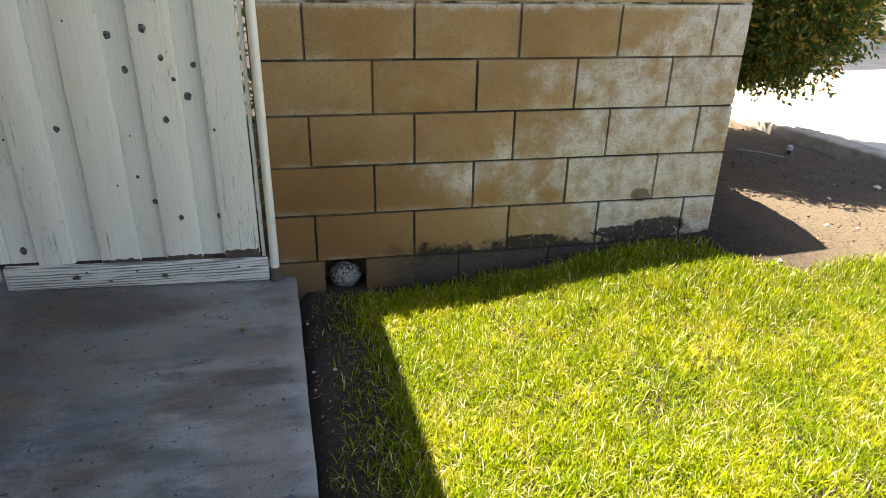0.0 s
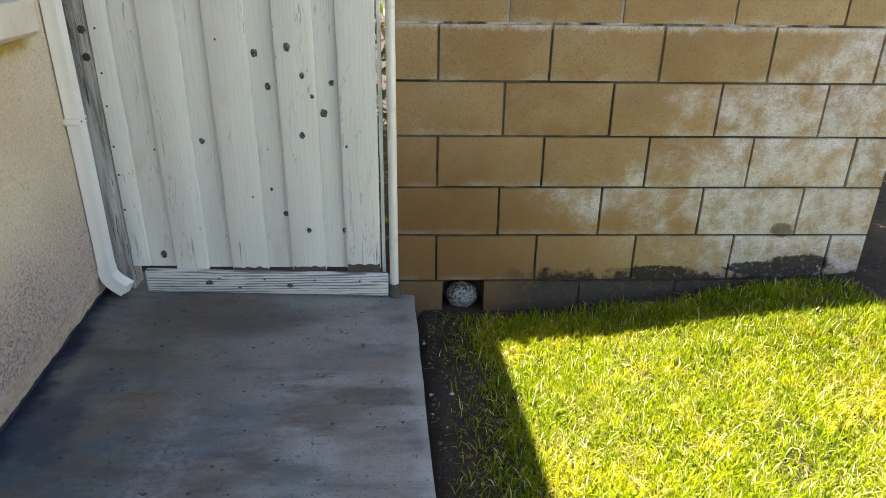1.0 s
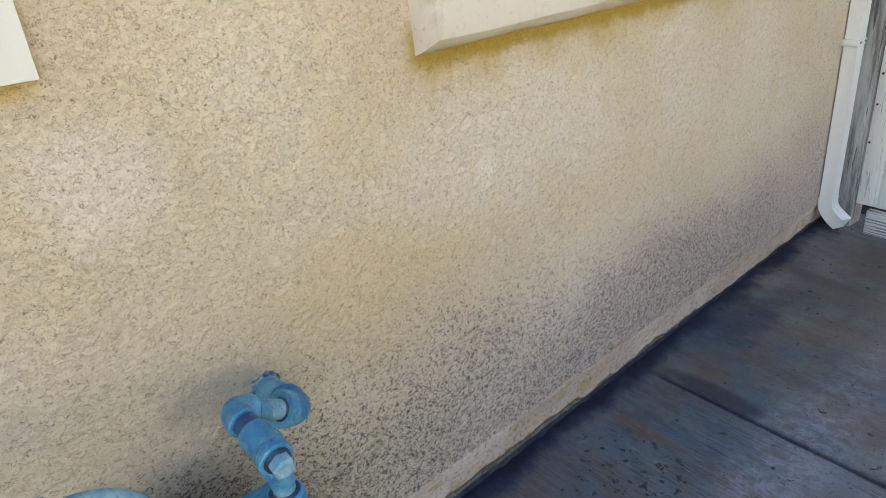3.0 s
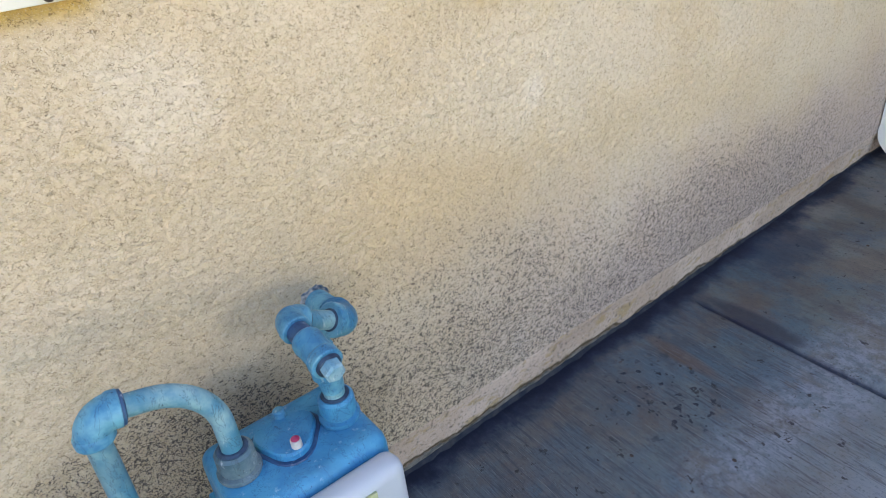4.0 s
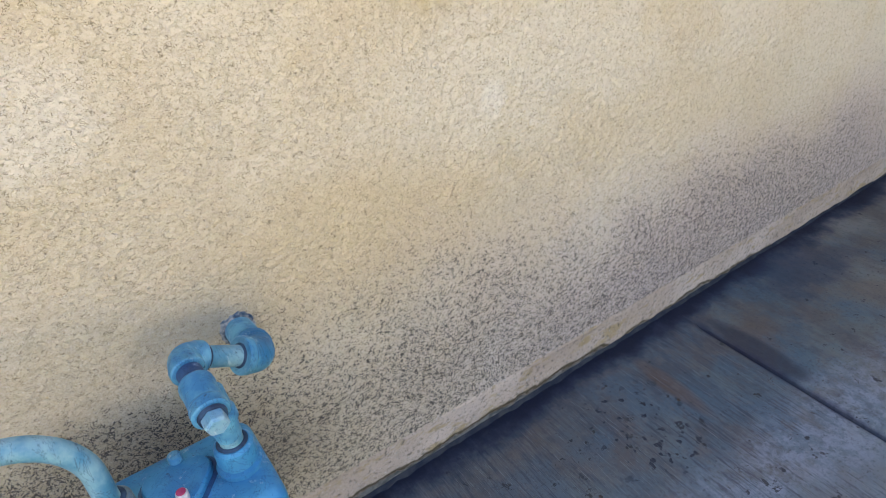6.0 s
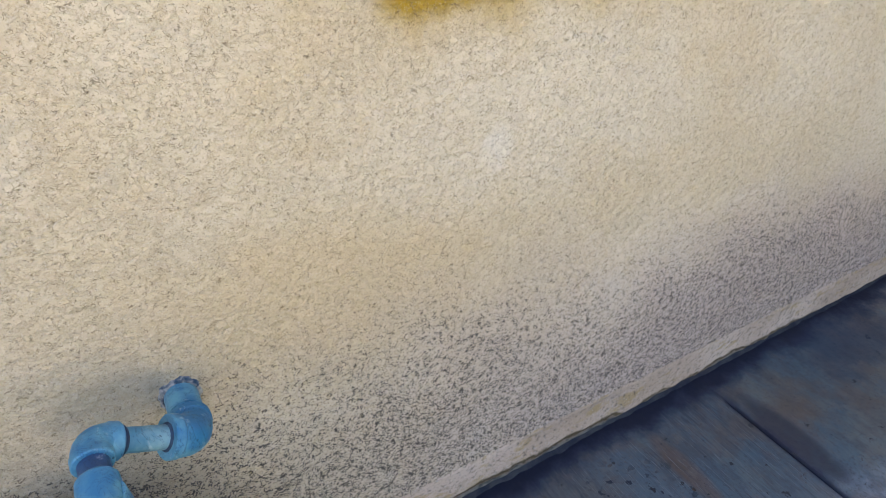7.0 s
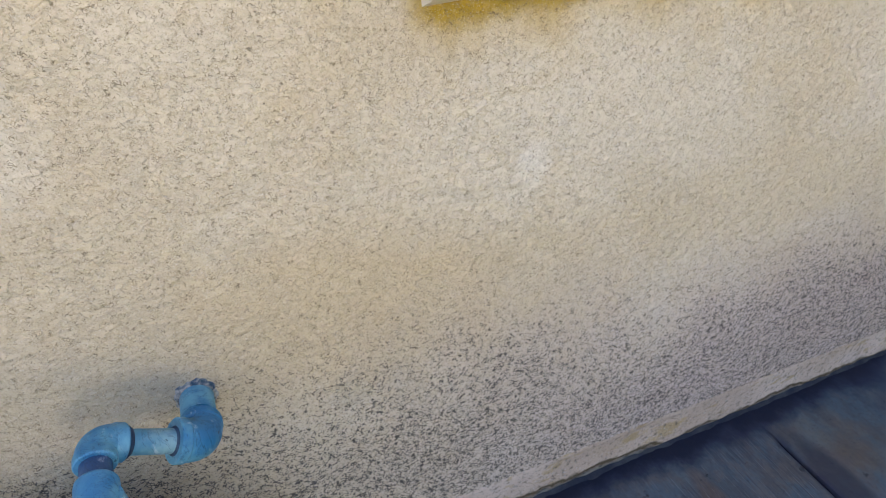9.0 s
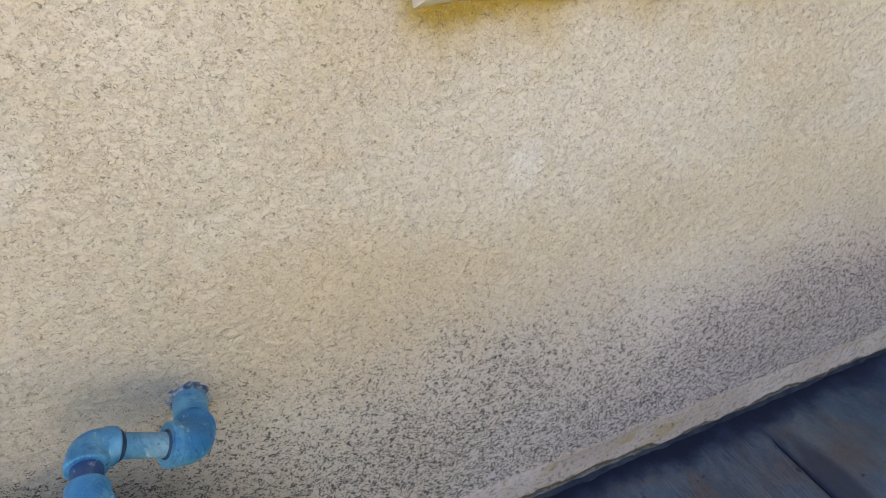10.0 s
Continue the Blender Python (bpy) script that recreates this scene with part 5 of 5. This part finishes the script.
def shrub_skin(d):
    """How far the crown reaches in direction d."""
    base = V(((0.66 if d.x > 0 else 0.78) * d.x, (1.0 if d.y > 0 else 0.98) * d.y, (0.78 if d.z < 0 else 1.55) * d.z))
    return base * (0.93 + 0.16 * noise.noise(d * 2.3 + V((4, 1, 7))) + 0.12 * noise.noise(d * 6))


CROWN = V((0.0, 0.0, 1.33))
bm = bmesh.new()
sweep(bm, [(0, 0, -0.05), (0.01, 0.02, 0.2), (0.0, 0.0, 0.45)], [0.055, 0.045, 0.038], 10)
part("trunk", bm, M_BARK, shrub)
for i in range(16):
    d = V((rng.normal(), rng.normal(), abs(rng.normal()) + 0.15)).normalized()
    tip = CROWN + shrub_skin(d) * 0.9
    mid = (V((0, 0, 0.4)) + tip) / 2 + V((rng.normal(), rng.normal(), 0)) * 0.05
    bm = bmesh.new()
    sweep(bm, [V((0, 0, 0.42)), mid, tip], [0.022, 0.013, 0.004], 7)
    part("limb", bm, M_BARK, shrub)


def leaf_cloud(count, seed):
    """Leaves in sprigs scattered through the outer crown, each a folded blade."""
    g = np.random.default_rng(seed)
    verts, faces = [], []
    for s in range(count // 9):
        d = V(g.normal(size=3)).normalized()
        reach = shrub_skin(d)
        c = CROWN + reach * (1.0 - 0.42 * g.random() ** 2.0)
        c += V(g.normal(size=3)) * 0.03
        out = (d + V(g.normal(size=3)) * 0.55 + V((0, 0, -0.15))).normalized()
        for _ in range(9):
            o = (out + V(g.normal(size=3)) * 0.75).normalized()
            sd = o.orthogonal().normalized()
            sd = (Matrix.Rotation(g.random() * 6.28, 3, o) @ sd)
            nrm = o.cross(sd)
            p = c + out * (g.random() * 0.07) + V(g.normal(size=3)) * 0.014
            ln, w = 0.026 + 0.016 * g.random(), 0.0075 + 0.004 * g.random()
            b = len(verts)
            for q in (p, p + o * ln * 0.5 + sd * w + nrm * w * 0.4, p + o * ln * 0.5 - nrm * w * 0.15, p + o * ln * 0.5 - sd * w + nrm * w * 0.4, p + o * ln - nrm * 0.003):
                verts.append(tuple(q))
            faces += [(b, b + 1, b + 2), (b, b + 2, b + 3), (b + 1, b + 4, b + 2), (b + 2, b + 4, b + 3)]
    me = bpy.data.meshes.new("leaves")
    me.from_pydata(verts, [], faces)
    me.materials.append(M_LEAF)
    return me


crown = new("crown", leaf_cloud(110000, 8))
crown.parent = shrub
tagged(crown, "many small green leaves, some bronze", kind="stuff")


# ---- lawn ----
def lawn_density(x, y):
    wall_y = 3.195 - 0.0524 * (x + 0.1)
    rag = 0.06 * noise.noise(V((x * 5, y * 5, 3)))
    d = step(x + rag, 0.13, 0.36) * 0.93 + 0.07 * step(x + rag, 0.04, 0.12)
    d *= step(wall_y - y + rag * 0.6, 0.02, 0.14)
    d *= 1 - step(x, 1.55, 1.85) * (1 - step(2.93 - 0.55 * max(0.0, x - 1.75) * (x < 2.1) - 0.19 * (x >= 2.1) - y + rag * 0.8, -0.02, 0.10))
    bare = step(noise.noise(V((x * 3.3, y * 3.3, 12))) + 0.4 * noise.noise(V((x * 14, y * 14, 2))), 0.30, 0.58)
    return d * (0.88 + 0.30 * noise.noise(V((x * 9, y * 9, 8)))) * (1 - 0.45 * bare)


def make_lawn():
    g = np.random.default_rng(21)
    verts, faces = [], []
    areas = ((0.02, 2.6, 1.75, 3.2, 170000), (2.6, 3.5, 1.75, 3.0, 50000), (0.02, 3.5, -1.5, 1.75, 190000))
    for x0, x1, y0, y1, n in areas:
        for x, y, r, tilt, head, size, curl in zip(g.uniform(x0, x1, n), g.uniform(y0, y1, n), g.random(n), g.random(n), g.random(n), g.random(n), g.random(n)):
            if r > lawn_density(x, y):
                continue
            patch = noise.noise(V((x * 6, y * 6, 1)))
            ln = (0.022 + 0.034 * size) * (1 + 0.35 * patch)
            a = head * 6.2832
            lean = 0.25 + 1.0 * tilt
            dx, dy = math.cos(a), math.sin(a)
            w = 0.0010 + 0.0011 * size
            z = ground_z(x, y) - 0.004
            h1, o1 = ln * 0.55 * math.cos(lean * 0.6), ln * 0.55 * math.sin(lean * 0.6)
            h2, o2 = h1 + ln * 0.5 * math.cos(lean * 1.25), o1 + ln * 0.5 * math.sin(lean * 1.25)
            px, py = -dy * w, dx * w
            b = len(verts)
            verts += [(x - px, y - py, z), (x + px, y + py, z), (x + dx * o1 + px * 0.85, y + dy * o1 + py * 0.85, z + h1), (x + dx * o1 - px * 0.85, y + dy * o1 - py * 0.85, z + h1), (x + dx * o2, y + dy * o2, z + h2)]
            faces += [(b, b + 1, b + 2, b + 3), (b + 3, b + 2, b + 4)]
    me = bpy.data.meshes.new("lawn_grass")
    me.from_pydata(verts, [], faces)
    me.materials.append(M_GRASS)
    return tagged(new("lawn_grass", me), "short yellow-green lawn grass with dry blades", "grass", kind="stuff")


make_lawn()


def thatch():
    """Dry brown mat of clippings below the blades."""
    g = np.random.default_rng(31)
    verts, faces = [], []
    for x, y, a, s, r in zip(g.uniform(0.02, 3.0, 26000), g.uniform(1.7, 3.2, 26000), g.random(26000) * 6.2832, g.random(26000), g.random(26000)):
        if r > lawn_density(x, y) * 0.8 + 0.03 * (0.0 < x < 1.9):
            continue
        ln, w = 0.010 + 0.022 * s, 0.0012
        z = ground_z(x, y) + 0.006 + 0.016 * r
        dx, dy = math.cos(a) * ln, math.sin(a) * ln
        px, py = -math.sin(a) * w, math.cos(a) * w
        b = len(verts)
        verts += [(x - px, y - py, z), (x + px, y + py, z), (x + dx + px, y + dy + py, z + 0.006 * s), (x + dx - px, y + dy - py, z + 0.006 * s)]
        faces.append((b, b + 1, b + 2, b + 3))
    me = bpy.data.meshes.new("dry_clippings")
    me.from_pydata(verts, [], faces)
    me.materials.append(simple("straw", (0.09, 0.08, 0.025), (0.24, 0.20, 0.07), 8, 0.8, 0.1))
    return tagged(new("dry_clippings", me), "dry straw-coloured clippings caught in the lawn", "clippings", kind="stuff")


thatch()


# ---- soil crumbs, stones and litter ----
def crumbs():
    g = np.random.default_rng(7)
    bm = bmesh.new()
    base = rough_blob(1.0, 2, (1, 1, 0.7), 0.4, 1)
    shape = [v.co.copy() for v in base.verts]
    tris = [[v.index for v in f.verts] for f in base.faces]
    base.free()
    verts, faces = [], []
    spots = [(g.uniform(0.01, 0.45), g.uniform(1.8, 3.16)) for _ in range(900)] + [(g.uniform(1.85, 3.6), g.uniform(2.75, 5.6)) for _ in range(1700)] + [(g.uniform(0.1, 1.9), 3.05 + g.uniform(0, 0.1)) for _ in range(250)]
    for x, y in spots:
        r = 0.0018 + 0.006 * g.random() ** 3 + (0.004 * g.random() ** 4 if x > 1.8 else 0)
        rot = Matrix.Rotation(g.random() * 6.28, 3, "Z")
        z = ground_z(x, y) + r * 0.2
        b = len(verts)
        verts += [tuple(rot @ s * r + V((x, y, z))) for s in shape]
        faces += [tuple(b + i for i in t) for t in tris]
    bm.free()
    me = bpy.data.meshes.new("soil_crumbs")
    me.from_pydata(verts, [], faces)
    k = Mat("soil_crumb", 0.95)
    k.colour(k.mix(k.ramp(k.island(), 0.90, 0.95), (0.095, 0.070, 0.050), (0.34, 0.30, 0.25)))
    me.materials.append(k.m)
    return tagged(new("soil_crumbs", me), "crumbs of soil and grit strewn over the bare ground", "soil crumbs", kind="stuff")


crumbs()
for i, (x, y, r) in enumerate(((0.10, 2.60, 0.010), (0.40, 3.07, 0.009), (0.47, 3.06, 0.006), (0.60, 3.06, 0.007), (2.42, 3.0, 0.012), (2.55, 2.95, 0.010), (2.7, 3.3, 0.012), (3.1, 3.4, 0.02), (2.5, 4.1, 0.025), (2.62, 4.2, 0.02), (2.2, 2.72, 0.012), (2.02, 2.8, 0.010))):
    thing("stone", rough_blob(r, i + 5, (1, 0.8, 0.6), 0.3, 2), M_PEBBLE, pose(x, y, ground_z(x, y) + r * 0.25, 0, 0, i * 47), "small pale stone lying on the soil", "stone", group="stones on the soil")

cap = empty("sprinkler_head", pose(3.30, 4.30, ground_z(3.3, 4.3)), "black sprinkler riser with a white cap in the soil", "sprinkler")
part("riser", rod(bmesh.new(), (0, 0, -0.03), (0, 0, 0.025), ((0, 0.010), (1, 0.010)), 14), M_BLACK, cap)
part("cap", rod(bmesh.new(), (0, 0, 0.0255), (0, 0, 0.058), ((0, 0.016), (0.1, 0.018), (0.8, 0.018), (1, 0.013)), 16), M_WHITE, cap, "white plastic cap")
bm = sweep(bmesh.new(), [(2.98, 4.42, ground_z(2.98, 4.42) + 0.016), (3.09, 4.32, ground_z(3.09, 4.32) + 0.018), (3.18, 4.20, ground_z(3.18, 4.2) + 0.014)], 0.0035, 8)
thing("plastic_tube", bm, M_WHITE, Matrix(), "thin pale irrigation tube lying on the soil", "tube")


def leaf_bit(x, y, z, a, s, mat, label):
    bm = bmesh.new()
    for k in range(5):
        t = a + (k - 2) * 0.5
        d = V((math.cos(t), math.sin(t), 0.12 * (k % 2)))
        sd = V((-d.y, d.x, 0)) * s * 0.16
        q = [V((0, 0, 0.001 * k)), d * s * 0.5 + sd + V((0, 0, 0.004)), d * s * (0.8 + 0.2 * (k % 3)) + V((0, 0, 0.002)), d * s * 0.5 - sd + V((0, 0, 0.005))]
        bm.faces.new([bm.verts.new(p) for p in q])
    return thing("fallen_leaf", bm, mat, pose(x, y, z + 0.002), label, "leaf", smooth=False)


M_SPRIG = simple("sprig", (0.16, 0.17, 0.04), (0.24, 0.21, 0.07), 60, 0.7, 0.1)
leaf_bit(-0.214, 2.80, slab_z(-0.214, 2.8), 0.2, 0.026, M_SPRIG, "dry olive-green sprig lying on the concrete slab")
for x, y in ((-0.86, 2.86), (-0.60, 2.2), (-0.95, 2.55), (-0.75, 1.55), (-0.90, 1.40), (-0.98, 1.72)):
    thing("grit", rough_blob(0.0055, x * 9, (1, 0.8, 0.5), 0.4, 1), M_NAIL, pose(x, y, slab_z(x, y) + 0.001), "dark bit of grit on the slab", "grit", group="grit on the slab")

# plants seen through the gap beside the gate
for i, (x, y) in enumerate(((0.10, 0.75), (0.02, 0.9))):
    g = np.random.default_rng(40 + i)
    verts, faces = [], []
    for _ in range(160):
        z = g.uniform(0.0, 1.3)
        p = V((g.normal() * 0.08, g.normal() * 0.08, z))
        o = V((g.normal(), g.normal(), 0.4)).normalized()
        sd = o.orthogonal().normalized() * 0.012
        b = len(verts)
        verts += [tuple(p), tuple(p + o * 0.05 + sd), tuple(p + o * 0.10), tuple(p + o * 0.05 - sd)]
        faces.append((b, b + 1, b + 2, b + 3))
    me = bpy.data.meshes.new("foliage")
    me.from_pydata(verts, [], faces)
    me.materials.append(M_LEAF)
    plant = empty("garden_plant", WALL @ pose(x - 0.1, y, -0.1), "leafy plant standing behind the gate", "plant")
    f = new("foliage", me)
    f.parent = plant
    part("stem", sweep(bmesh.new(), [(0, 0, -0.05), (0.01, 0, 0.6), (0, 0.01, 1.3)], [0.012, 0.009, 0.004], 7), M_BARK, plant)
